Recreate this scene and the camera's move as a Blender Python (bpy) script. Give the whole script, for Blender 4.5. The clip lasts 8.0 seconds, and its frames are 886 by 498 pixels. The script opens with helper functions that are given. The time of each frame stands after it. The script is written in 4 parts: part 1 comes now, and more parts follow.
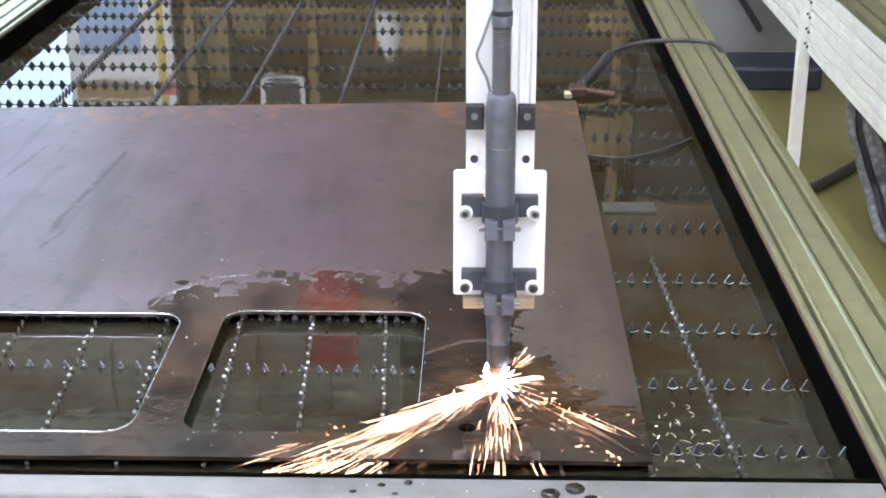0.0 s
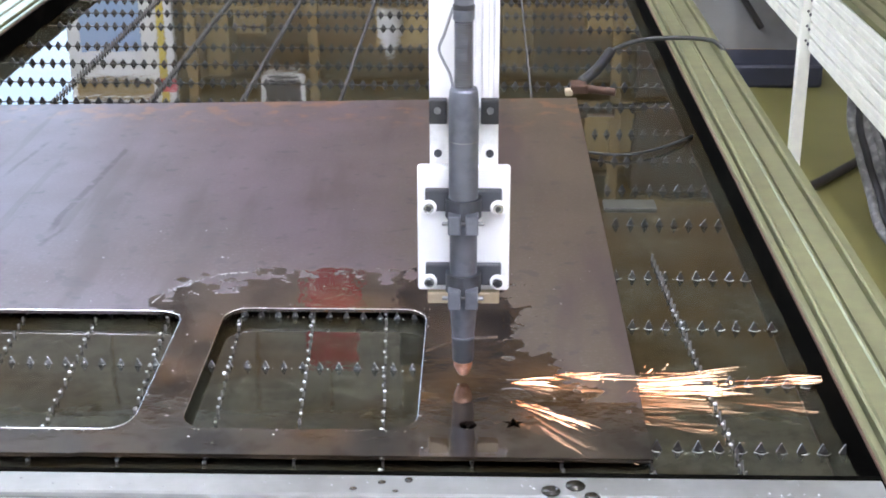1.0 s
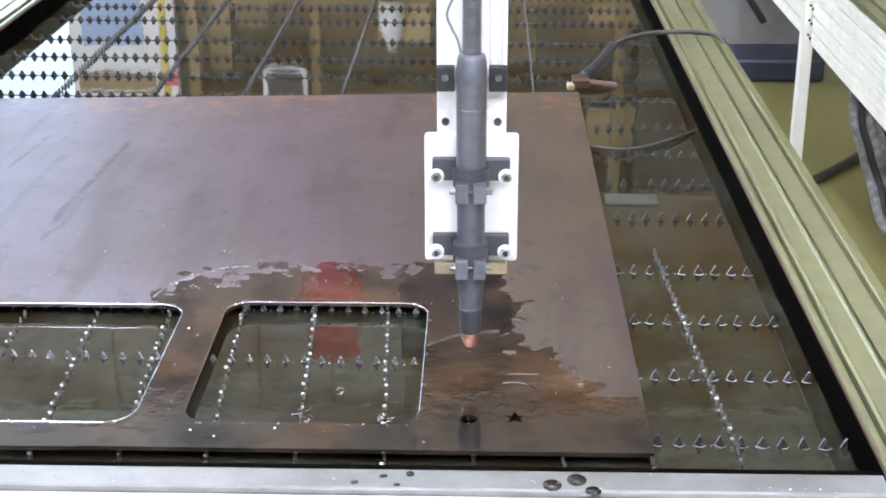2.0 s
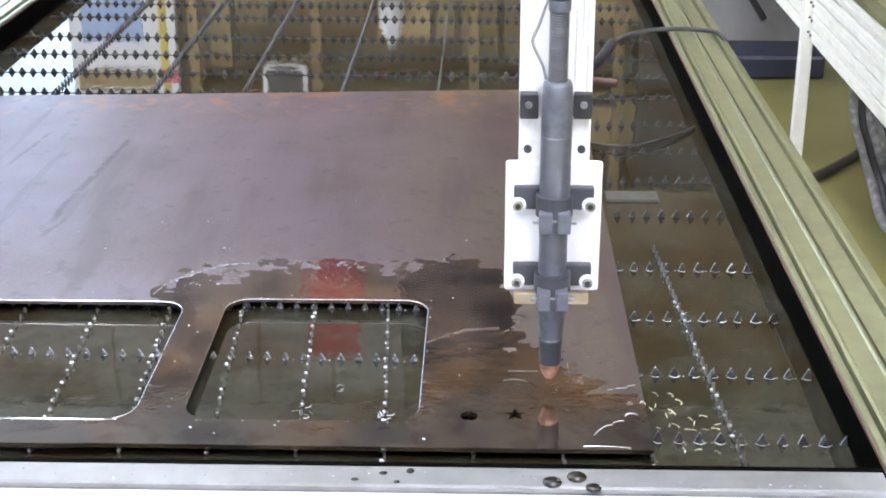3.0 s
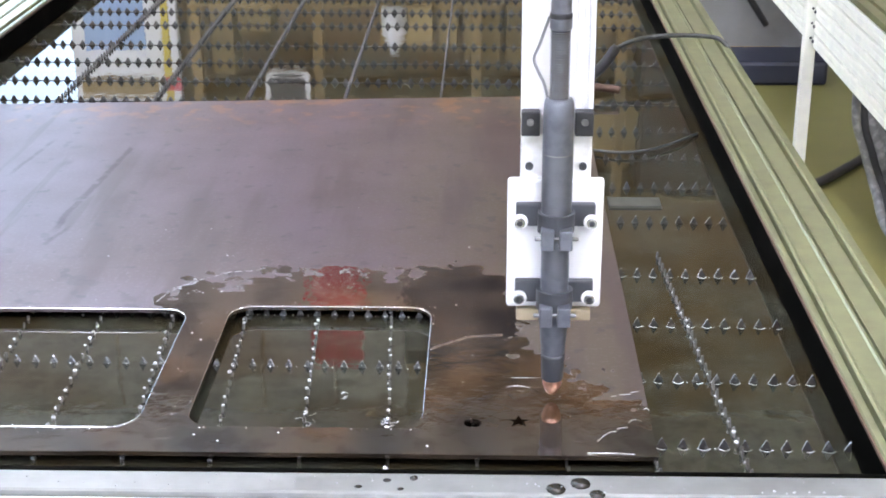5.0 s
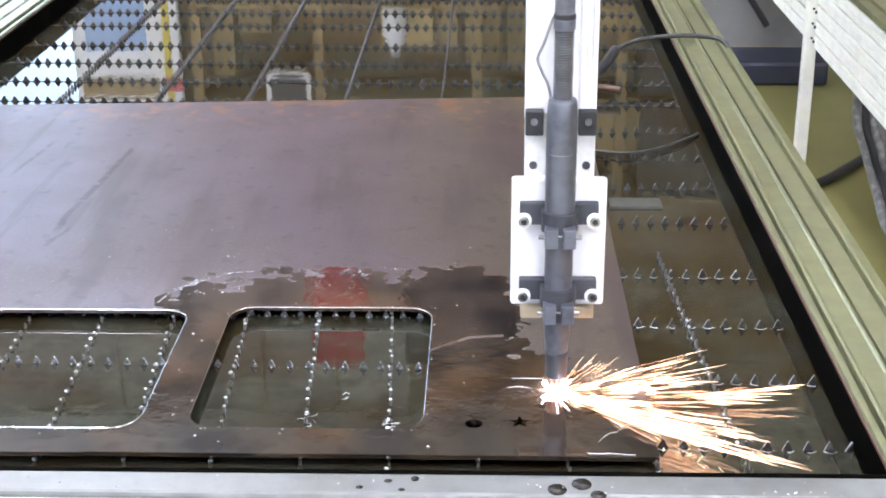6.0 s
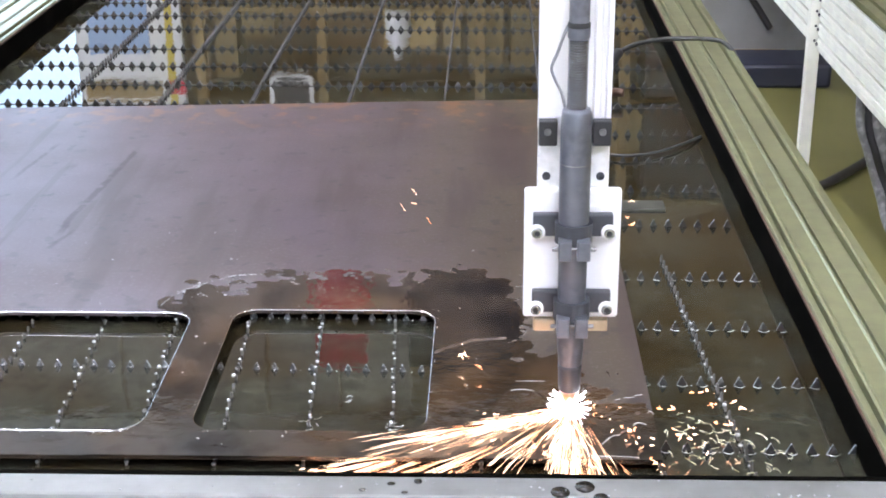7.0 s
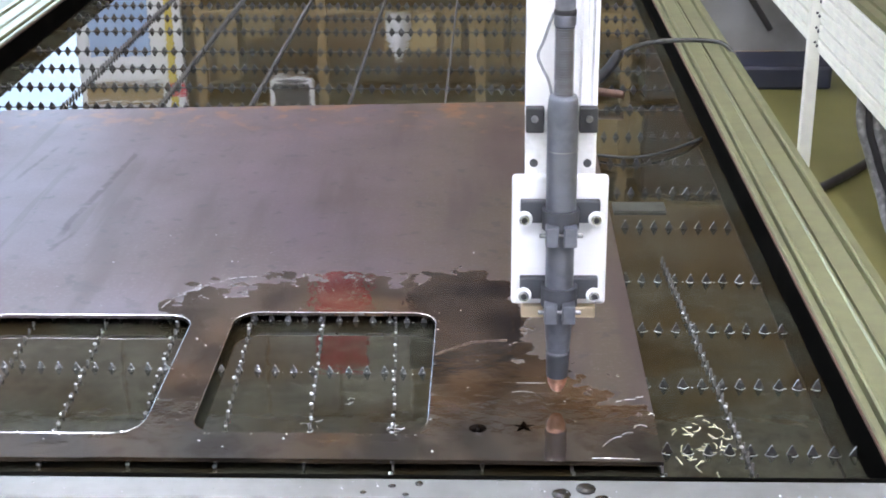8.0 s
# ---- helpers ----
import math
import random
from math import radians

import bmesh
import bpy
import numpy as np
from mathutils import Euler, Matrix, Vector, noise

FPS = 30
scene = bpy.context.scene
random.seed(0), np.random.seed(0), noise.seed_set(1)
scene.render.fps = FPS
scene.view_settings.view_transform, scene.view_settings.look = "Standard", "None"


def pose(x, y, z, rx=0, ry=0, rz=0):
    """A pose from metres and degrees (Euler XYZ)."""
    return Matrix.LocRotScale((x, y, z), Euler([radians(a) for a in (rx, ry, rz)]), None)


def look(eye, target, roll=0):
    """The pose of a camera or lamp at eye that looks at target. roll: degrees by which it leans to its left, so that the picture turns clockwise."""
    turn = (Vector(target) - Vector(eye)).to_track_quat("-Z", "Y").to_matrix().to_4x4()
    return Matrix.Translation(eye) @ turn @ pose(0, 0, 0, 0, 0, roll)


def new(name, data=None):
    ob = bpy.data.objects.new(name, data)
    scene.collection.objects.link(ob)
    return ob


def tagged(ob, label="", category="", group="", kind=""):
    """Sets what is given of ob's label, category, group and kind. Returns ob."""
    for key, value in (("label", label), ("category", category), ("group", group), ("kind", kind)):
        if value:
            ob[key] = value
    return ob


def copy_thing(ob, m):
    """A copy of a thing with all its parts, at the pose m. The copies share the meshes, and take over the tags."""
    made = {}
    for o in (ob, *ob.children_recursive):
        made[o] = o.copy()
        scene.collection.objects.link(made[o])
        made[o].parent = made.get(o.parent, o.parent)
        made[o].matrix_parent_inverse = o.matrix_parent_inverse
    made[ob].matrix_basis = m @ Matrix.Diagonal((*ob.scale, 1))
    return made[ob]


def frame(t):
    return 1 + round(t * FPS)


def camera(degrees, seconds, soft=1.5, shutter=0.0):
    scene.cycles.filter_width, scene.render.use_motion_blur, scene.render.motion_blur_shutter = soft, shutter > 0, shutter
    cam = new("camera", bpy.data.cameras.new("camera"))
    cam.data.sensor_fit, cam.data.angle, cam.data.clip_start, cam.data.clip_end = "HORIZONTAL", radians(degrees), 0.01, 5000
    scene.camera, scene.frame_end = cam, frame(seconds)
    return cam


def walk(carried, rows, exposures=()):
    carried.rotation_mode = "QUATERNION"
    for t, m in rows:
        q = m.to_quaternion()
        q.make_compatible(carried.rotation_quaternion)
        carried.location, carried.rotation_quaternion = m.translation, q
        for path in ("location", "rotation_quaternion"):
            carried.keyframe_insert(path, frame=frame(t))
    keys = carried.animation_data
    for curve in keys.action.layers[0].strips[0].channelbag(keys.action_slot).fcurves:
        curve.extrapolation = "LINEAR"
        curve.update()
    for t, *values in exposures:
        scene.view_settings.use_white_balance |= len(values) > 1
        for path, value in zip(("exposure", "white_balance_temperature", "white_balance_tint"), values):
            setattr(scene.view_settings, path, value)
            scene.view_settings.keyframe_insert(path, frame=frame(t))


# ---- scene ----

Z = 0.75                      # height of the slat tips over the floor

# ---- camera: hand-held, turning a little on the spot ----
EYE = (-0.2974, -1.4551, Z + 0.821)


def aim(pan, tilt, roll):
    """The camera's turn from degrees: pan to the right, tilt down, roll."""
    p, t = radians(pan), radians(tilt)
    ahead = Vector((math.sin(p) * math.cos(t), math.cos(p) * math.cos(t), -math.sin(t)))
    return look(EYE, Vector(EYE) + ahead, roll)


cam = camera(34.52, 8.0, soft=1.8)
walk(cam, [(0.0, aim(-1.563, 21.758, -0.201)), (0.5, aim(-1.585, 21.83, -0.215)),
           (1.0, aim(-1.585, 21.868, -0.19)), (1.5, aim(-1.653, 21.973, -0.15)),
           (2.3, aim(-1.66, 22.17, -0.145)), (3.0, aim(-1.664, 22.223, -0.147)),
           (3.5, aim(-1.70, 22.12, -0.169)), (4.0, aim(-1.73, 22.035, -0.262)),
           (4.5, aim(-1.769, 21.972, -0.318)), (5.3, aim(-1.80, 21.94, -0.37)),
           (6.0, aim(-1.832, 21.92, -0.414)), (6.5, aim(-1.937, 21.882, -0.436)),
           (7.0, aim(-1.961, 21.813, -0.481)), (7.5, aim(-1.979, 21.763, -0.56)),
           (8.0, aim(-1.99, 21.73, -0.56))],
     exposures=[(0.0, 1.53, 6500, 14), (0.5, 1.56, 6500, 14), (1.0, 1.60, 6500, 14), (1.5, 1.76, 6500, 14), (3.0, 1.80, 6500, 14), (4.5, 1.80, 6500, 14), (6.0, 1.76, 6500, 14), (6.5, 1.70, 6500, 14), (7.0, 1.60, 6500, 14), (7.5, 1.62, 6500, 14), (8.0, 1.59, 6500, 14)])

# ---- world and light ----
world = bpy.data.worlds.new("world")
scene.world = world
world.use_nodes = True
wn = world.node_tree.nodes
sky = wn.new("ShaderNodeTexSky")
sky.sky_type, sky.sun_disc = "NISHITA", False
sky.sun_elevation, sky.sun_rotation = radians(42), radians(35)
sky.air_density, sky.dust_density = 1.0, 1.2
world.node_tree.links.new(sky.outputs[0], wn["Background"].inputs[0])
wn["Background"].inputs[1].default_value = 0.15
sun = new("sun", bpy.data.lights.new("sun", "SUN"))
sun.data.energy, sun.data.angle, sun.data.color = 3.0, radians(0.5), (1.0, 0.95, 0.88)
sun.matrix_world = look((8.52, 12.17, 13.38), (0, 0, 0))
gate_light = new("gate_daylight", bpy.data.lights.new("gate_daylight", "AREA"))     # the bright yard's light through the gate
gate_light.data.shape, gate_light.data.size, gate_light.data.size_y = "RECTANGLE", 3.3, 4.0
gate_light.data.energy, gate_light.data.color = 24.0, (0.50, 0.73, 1.0)
gate_light.matrix_world = look((-4.44, 7.3, 2.05), (-4.44, 0.0, 2.05))
LAMP = 22.3                   # glow of the diffusers of the assumed fluorescent tubes


# ---- materials ----
def mat(name, base=(0.5, 0.5, 0.5), rough=0.5, metal=0.0, ior=1.5, grain=None, stain=None, bump=0.0, bump_scale=60.0,
        rough_var=0.0, emit=None, emit_strength=0.0, random_tint=0.0):
    """A node material. grain, stain: (scale, colour, low, high) of two noises mixed over the base."""
    m = bpy.data.materials.new(name)
    m.use_nodes = True
    n, l = m.node_tree.nodes, m.node_tree.links
    b = n["Principled BSDF"]
    b.inputs["Roughness"].default_value, b.inputs["Metallic"].default_value = rough, metal
    b.inputs["IOR"].default_value = ior
    b.inputs["Base Color"].default_value = (*base, 1)
    co = n.new("ShaderNodeTexCoord").outputs["Object"]
    colour = None
    for layer in (grain, stain):
        if not layer:
            continue
        scale, tint, low, high = layer
        t = n.new("ShaderNodeTexNoise")
        t.inputs["Scale"].default_value, t.inputs["Detail"].default_value = scale, 8
        l.new(co, t.inputs["Vector"])
        r = n.new("ShaderNodeMapRange")
        r.inputs[1].default_value, r.inputs[2].default_value = low, high
        l.new(t.outputs[0], r.inputs[0])
        mix = n.new("ShaderNodeMix")
        mix.data_type = "RGBA"
        l.new(r.outputs[0], mix.inputs[0])
        if colour:
            l.new(colour, mix.inputs[6])
        else:
            mix.inputs[6].default_value = (*base, 1)
        mix.inputs[7].default_value = (*tint, 1)
        colour = mix.outputs[2]
        if rough_var:
            rr = n.new("ShaderNodeMapRange")
            rr.inputs[3].default_value, rr.inputs[4].default_value = rough, rough + rough_var
            l.new(t.outputs[0], rr.inputs[0])
            l.new(rr.outputs[0], b.inputs["Roughness"])
    if random_tint:
        oi = n.new("ShaderNodeObjectInfo")
        hs = n.new("ShaderNodeHueSaturation")
        r = n.new("ShaderNodeMapRange")
        r.inputs[3].default_value, r.inputs[4].default_value = 1 - random_tint, 1 + random_tint
        l.new(oi.outputs["Random"], r.inputs[0])
        l.new(r.outputs[0], hs.inputs["Value"])
        if colour:
            l.new(colour, hs.inputs["Color"])
        else:
            hs.inputs["Color"].default_value = (*base, 1)
        colour = hs.outputs[0]
    if colour:
        l.new(colour, b.inputs["Base Color"])
    if bump:
        t = n.new("ShaderNodeTexNoise")
        t.inputs["Scale"].default_value, t.inputs["Detail"].default_value = bump_scale, 6
        l.new(co, t.inputs["Vector"])
        bp = n.new("ShaderNodeBump")
        bp.inputs["Strength"].default_value, bp.inputs["Distance"].default_value = bump, 0.002
        l.new(t.outputs[0], bp.inputs["Height"])
        l.new(bp.outputs[0], b.inputs["Normal"])
    if emit:
        b.inputs["Emission Color"].default_value = (*emit, 1)
        b.inputs["Emission Strength"].default_value = emit_strength
    return m


# Green-yellow tint painted into the base for bounce off the olive floor.
ALU = mat("brushed_aluminium", (0.268, 0.276, 0.150), 0.30, 0.5, grain=(30, (0.225, 0.23, 0.135), 0.4, 0.7), stain=(6, (0.20, 0.195, 0.12), 0.52, 0.8), bump=0.05, bump_scale=300)
GREYALU = mat("grey_aluminium", (0.235, 0.24, 0.23), 0.42, 0.35, grain=(30, (0.20, 0.202, 0.195), 0.4, 0.7), stain=(9, (0.17, 0.168, 0.155), 0.50, 0.72), bump=0.05, bump_scale=300)
WHITE = mat("white_coated_metal", (0.82, 0.82, 0.81), 0.4, grain=(9, (0.74, 0.74, 0.73), 0.5, 0.8))
BARREL = mat("dark_grey_barrel", (0.17, 0.18, 0.205), 0.36, 0.55, grain=(80, (0.13, 0.138, 0.16), 0.4, 0.7), stain=(20, (0.23, 0.235, 0.25), 0.55, 0.75), bump=0.08, bump_scale=200)
CLAMP = mat("charcoal_plastic", (0.045, 0.048, 0.055), 0.5, grain=(60, (0.065, 0.067, 0.07), 0.5, 0.8))
HOSE = mat("grey_rubber_hose", (0.15, 0.155, 0.17), 0.45, grain=(50, (0.07, 0.07, 0.08), 0.4, 0.7))
SPRING = mat("dark_spring_sleeve", (0.36, 0.365, 0.39), 0.26, 0.8, grain=(90, (0.24, 0.24, 0.26), 0.4, 0.7))
STEEL = mat("bright_steel", (0.7, 0.7, 0.7), 0.25, 1.0, grain=(90, (0.5, 0.5, 0.5), 0.4, 0.7))
ZINC = mat("bright_zinc", (0.88, 0.88, 0.86), 0.38, 0.12, grain=(90, (0.74, 0.74, 0.71), 0.45, 0.75))
WIRE = mat("pale_grey_wire", (0.26, 0.265, 0.27), 0.45, grain=(60, (0.20, 0.20, 0.21), 0.4, 0.7))
DARKSTEEL = mat("dull_screw_steel", (0.22, 0.22, 0.22), 0.42, 0.9, grain=(90, (0.36, 0.36, 0.35), 0.45, 0.7))
BRASS = mat("brass_block", (0.52, 0.43, 0.29), 0.4, 0.5, grain=(50, (0.4, 0.32, 0.2), 0.4, 0.7))
COPPER = mat("worn_copper", (0.8, 0.46, 0.33), 0.3, 1.0, grain=(120, (0.45, 0.22, 0.14), 0.45, 0.75))
# Pale noise patches are painted glints on the wet steel.
SLAT = mat("slat_steel_painted_glints", (0.16, 0.165, 0.175), 0.22, 0.6, grain=(150, (0.50, 0.52, 0.55), 0.50, 0.68), stain=(14, (0.08, 0.055, 0.035), 0.55, 0.75), bump=0.6, bump_scale=170)
# Darkened copy of the slat steel, for teeth that mirror dark surroundings.
DIMSLAT = mat("slat_steel_darkened", (0.035, 0.035, 0.035), 0.3, 0.5, grain=(110, (0.16, 0.16, 0.165), 0.54, 0.72), stain=(14, (0.06, 0.04, 0.026), 0.5, 0.75), bump=0.6, bump_scale=150)
# Pale colour painted on the tooth slopes for the gleam along them.
GLEAM = mat("painted_tooth_edge_gleam", (0.46, 0.48, 0.51), 0.22, 0.6, grain=(120, (0.16, 0.16, 0.165), 0.48, 0.66), bump=0.5, bump_scale=220)
DULL = mat("dull_slat_steel", (0.05, 0.048, 0.045), 0.6, 0.2, grain=(70, (0.09, 0.08, 0.07), 0.5, 0.7))
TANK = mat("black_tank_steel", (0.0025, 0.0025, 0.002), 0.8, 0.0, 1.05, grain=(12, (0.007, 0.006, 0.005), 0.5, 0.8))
RUST = mat("rusty_edge", (0.10, 0.062, 0.04), 0.7, grain=(40, (0.1, 0.05, 0.03), 0.4, 0.7))
BLACK = mat("black_rubber", (0.02, 0.02, 0.022), 0.5, grain=(40, (0.035, 0.035, 0.035), 0.5, 0.8))
FLOOR = mat("olive_floor_paint", (0.15, 0.14, 0.042), 0.4, grain=(3, (0.12, 0.112, 0.035), 0.4, 0.7), stain=(0.9, (0.18, 0.17, 0.06), 0.45, 0.75), bump=0.1)
WALL = mat("brown_board_wall", (0.32, 0.225, 0.12), 0.8, grain=(4, (0.22, 0.152, 0.08), 0.4, 0.7), stain=(0.8, (0.37, 0.27, 0.155), 0.5, 0.7))
CEIL = mat("ceiling_board", (0.80, 0.84, 0.90), 0.9, grain=(2, (0.72, 0.76, 0.82), 0.4, 0.7))


def plate_material():
    """Mill-scale steel: violet-brown grey, rust at the far edge, wet and shiny near the cut-outs."""
    m = mat("mill_scale_plate", (0.13, 0.115, 0.115), 0.36, 0.0, 1.6)
    n, l = m.node_tree.nodes, m.node_tree.links
    b = n["Principled BSDF"]
    co = n.new("ShaderNodeTexCoord").outputs["Object"]
    sep = n.new("ShaderNodeSeparateXYZ")
    l.new(co, sep.inputs[0])

    def calc(op, a, c=0.0, d=None):
        k = n.new("ShaderNodeMath")
        k.operation = op
        for i, v in enumerate((a, c, d)):
            if v is None:
                continue
            if isinstance(v, (int, float)):
                k.inputs[i].default_value = v
            else:
                l.new(v, k.inputs[i])
        return k.outputs[0]

    def noise_at(scale, detail=6, vec=None):
        t = n.new("ShaderNodeTexNoise")
        t.inputs["Scale"].default_value, t.inputs["Detail"].default_value = scale, detail
        l.new(vec or co, t.inputs["Vector"])
        return t.outputs[0]

    def ramp(v, lo, hi, a=0.0, c=1.0):
        r = n.new("ShaderNodeMapRange")
        r.interpolation_type = "SMOOTHSTEP"
        for i, x in enumerate((lo, hi, a, c)):
            r.inputs[i + 1].default_value = x
        l.new(v, r.inputs[0])
        return r.outputs[0]

    def blend(f, a, c):
        k = n.new("ShaderNodeMix")
        k.data_type = "RGBA"
        for i, v in ((0, f), (6, a), (7, c)):
            if isinstance(v, tuple):
                k.inputs[i].default_value = (*v, 1)
            elif isinstance(v, float):
                k.inputs[i].default_value = v
            else:
                l.new(v, k.inputs[i])
        return k.outputs[2]

    x, y = sep.outputs[0], sep.outputs[1]
    rag = calc("ADD", calc("MULTIPLY", calc("SUBTRACT", noise_at(8, 9), 0.5), 0.30), calc("MULTIPLY", calc("SUBTRACT", noise_at(40, 9), 0.5), 0.42))

    wx = calc("ADD", x, calc("MULTIPLY", calc("SUBTRACT", noise_at(13, 9), 0.5), 0.12))
    wy = calc("ADD", y, calc("MULTIPLY", calc("SUBTRACT", noise_at(17, 9), 0.5), 0.09))

    def pool(cx, cy, rx, ry):
        """How deep inside an oval puddle, ragged at its rim."""
        u = calc("POWER", calc("ABSOLUTE", calc("DIVIDE", calc("SUBTRACT", wx, cx), rx)), 2.6)
        v = calc("POWER", calc("ABSOLUTE", calc("DIVIDE", calc("SUBTRACT", wy, cy), ry)), 2.6)
        return calc("SUBTRACT", 1.0, calc("ADD", u, v))

    wet = None
    for o in POOLS:
        k = pool(*o)
        wet = calc("MAXIMUM", wet, k) if wet else k
    wet = ramp(calc("ADD", wet, calc("MULTIPLY", rag, 5.5)), 0.0, 0.08)
    fine, broad = noise_at(160, 8), noise_at(3.2, 6)
    stretch = n.new("ShaderNodeMapping")
    stretch.inputs["Scale"].default_value = (1.6, 0.22, 1.0)
    stretch.inputs["Rotation"].default_value = (0, 0, -0.12)
    l.new(co, stretch.inputs["Vector"])
    dry = blend(ramp(broad, 0.38, 0.66), (0.066, 0.047, 0.056), (0.052, 0.034, 0.034))
    dry = blend(ramp(calc("ADD", x, calc("MULTIPLY", rag, 0.8)), -0.62, -0.22, 0.0, 0.9), dry, (0.054, 0.039, 0.022))
    dry = blend(ramp(fine, 0.5, 0.75, 0, 0.5), dry, (0.10, 0.088, 0.09))
    dry = blend(ramp(noise_at(6, 4, stretch.outputs[0]), 0.53, 0.64, 0, 0.8), dry, (0.034, 0.02, 0.018))
    scratch = n.new("ShaderNodeMapping")
    scratch.inputs["Scale"].default_value = (9.0, 0.5, 1.0)
    scratch.inputs["Rotation"].default_value = (0, 0, 0.02)
    l.new(co, scratch.inputs["Vector"])
    lines = calc("MULTIPLY", ramp(noise_at(3.2, 3, scratch.outputs[0]), 0.60, 0.67, 0, 0.75), ramp(x, -0.92, -0.72, 1.0, 0.12))
    dry = blend(lines, dry, (0.032, 0.02, 0.017))
    smear = 0.0
    for x0, y0, x1, y1, w, deep in SMEARS:
        n_ = math.hypot(x1 - x0, y1 - y0)
        ux, uy = (x1 - x0) / n_, (y1 - y0) / n_
        along = calc("ADD", calc("MULTIPLY", calc("SUBTRACT", x, x0), ux), calc("MULTIPLY", calc("SUBTRACT", y, y0), uy))
        across = calc("ABSOLUTE", calc("ADD", calc("SUBTRACT", calc("MULTIPLY", calc("SUBTRACT", x, x0), -uy), calc("MULTIPLY", calc("SUBTRACT", y0, y), ux)), calc("MULTIPLY", calc("SUBTRACT", noise_at(9, 6), 0.5), 0.035)))
        mask = calc("MULTIPLY", ramp(across, w, w * 0.3), calc("MULTIPLY", ramp(along, 0.0, 0.04), ramp(along, n_, n_ - 0.06)))
        mask = calc("MULTIPLY", mask, calc("MULTIPLY", ramp(noise_at(30, 5), 0.30, 0.50), deep))
        smear = calc("MAXIMUM", smear, mask)
        dry = blend(mask, dry, (0.020, 0.011, 0.010))
    spots = blend(calc("MAXIMUM", ramp(noise_at(30, 4), 0.62, 0.70, 0, 0.8), calc("MULTIPLY", ramp(calc("ADD", noise_at(22, 8), calc("MULTIPLY", ramp(y, 0.35, 0.75, 1.0, 0.0), 0.05)), 0.62, 0.70, 0, 0.55), 1.0)), dry, (0.02, 0.017, 0.017))
    far = ramp(calc("ADD", y, calc("MULTIPLY", rag, 1.0)), 1.16, 1.42)
    rusty = calc("MULTIPLY", far, calc("MULTIPLY", ramp(noise_at(20, 10), 0.50, 0.62), 0.9))
    dry = blend(rusty, spots, (0.15, 0.072, 0.030))
    soak = blend(ramp(noise_at(13, 7), 0.36, 0.64), (0.012, 0.009, 0.008), (0.045, 0.032, 0.023))
    soak = blend(ramp(noise_at(5, 5), 0.50, 0.68, 0, 0.6), soak, (0.085, 0.044, 0.018))
    l.new(blend(wet, dry, soak), b.inputs["Base Color"])
    rough = calc("ADD", calc("ADD", 0.17, calc("MULTIPLY", broad, 0.34)), calc("MULTIPLY", noise_at(6, 4, stretch.outputs[0]), 0.14))
    mixr = n.new("ShaderNodeMix")
    l.new(wet, mixr.inputs[0])
    l.new(rough, mixr.inputs[2])
    l.new(ramp(noise_at(14, 9), 0.46, 0.64, 0.03, 0.10), mixr.inputs[3])
    l.new(mixr.outputs[0], b.inputs["Roughness"])
    l.new(calc("SUBTRACT", calc("ADD", 1.60, calc("MULTIPLY", wet, calc("SUBTRACT", 0.62, ramp(noise_at(19, 9), 0.50, 0.62, 0.0, 0.32)))), calc("MULTIPLY", smear, 0.28)), b.inputs["IOR"])
    bp = n.new("ShaderNodeBump")
    bp.inputs["Distance"].default_value = 0.001
    bp.inputs["Strength"].default_value = 0.35
    l.new(calc("ADD", calc("MULTIPLY", calc("MULTIPLY", fine, calc("SUBTRACT", 1.0, wet)), 0.25), calc("MULTIPLY", wet, calc("ADD", 2.2, calc("MULTIPLY", noise_at(26, 5), 1.3)))), bp.inputs["Height"])
    l.new(bp.outputs[0], b.inputs["Normal"])
    return m


# puddles on the plate: centre and half-widths
POOLS = [(-0.49, 0.24, 0.25, 0.24), (-0.335, 0.33, 0.085, 0.17), (-0.31, 0.07, 0.16, 0.15), (-0.40, -0.03, 0.6, 0.09), (-0.17, 0.03, 0.07, 0.06), (-0.685, 0.22, 0.085, 0.24), (-1.0, -0.02, 0.3, 0.05)]
# dark smears across the dry scale: from, to, half-width, strength
SMEARS = [(-0.956, 1.098, -0.981, 0.615, 0.009, 0.6), (-1.11, 1.121, -1.143, 0.884, 0.007, 0.5), (-1.051, 1.002, -1.051, 0.937, 0.012, 0.7), (-0.95, 0.683, -0.984, 0.549, 0.006, 0.4)]
PLATE = plate_material()


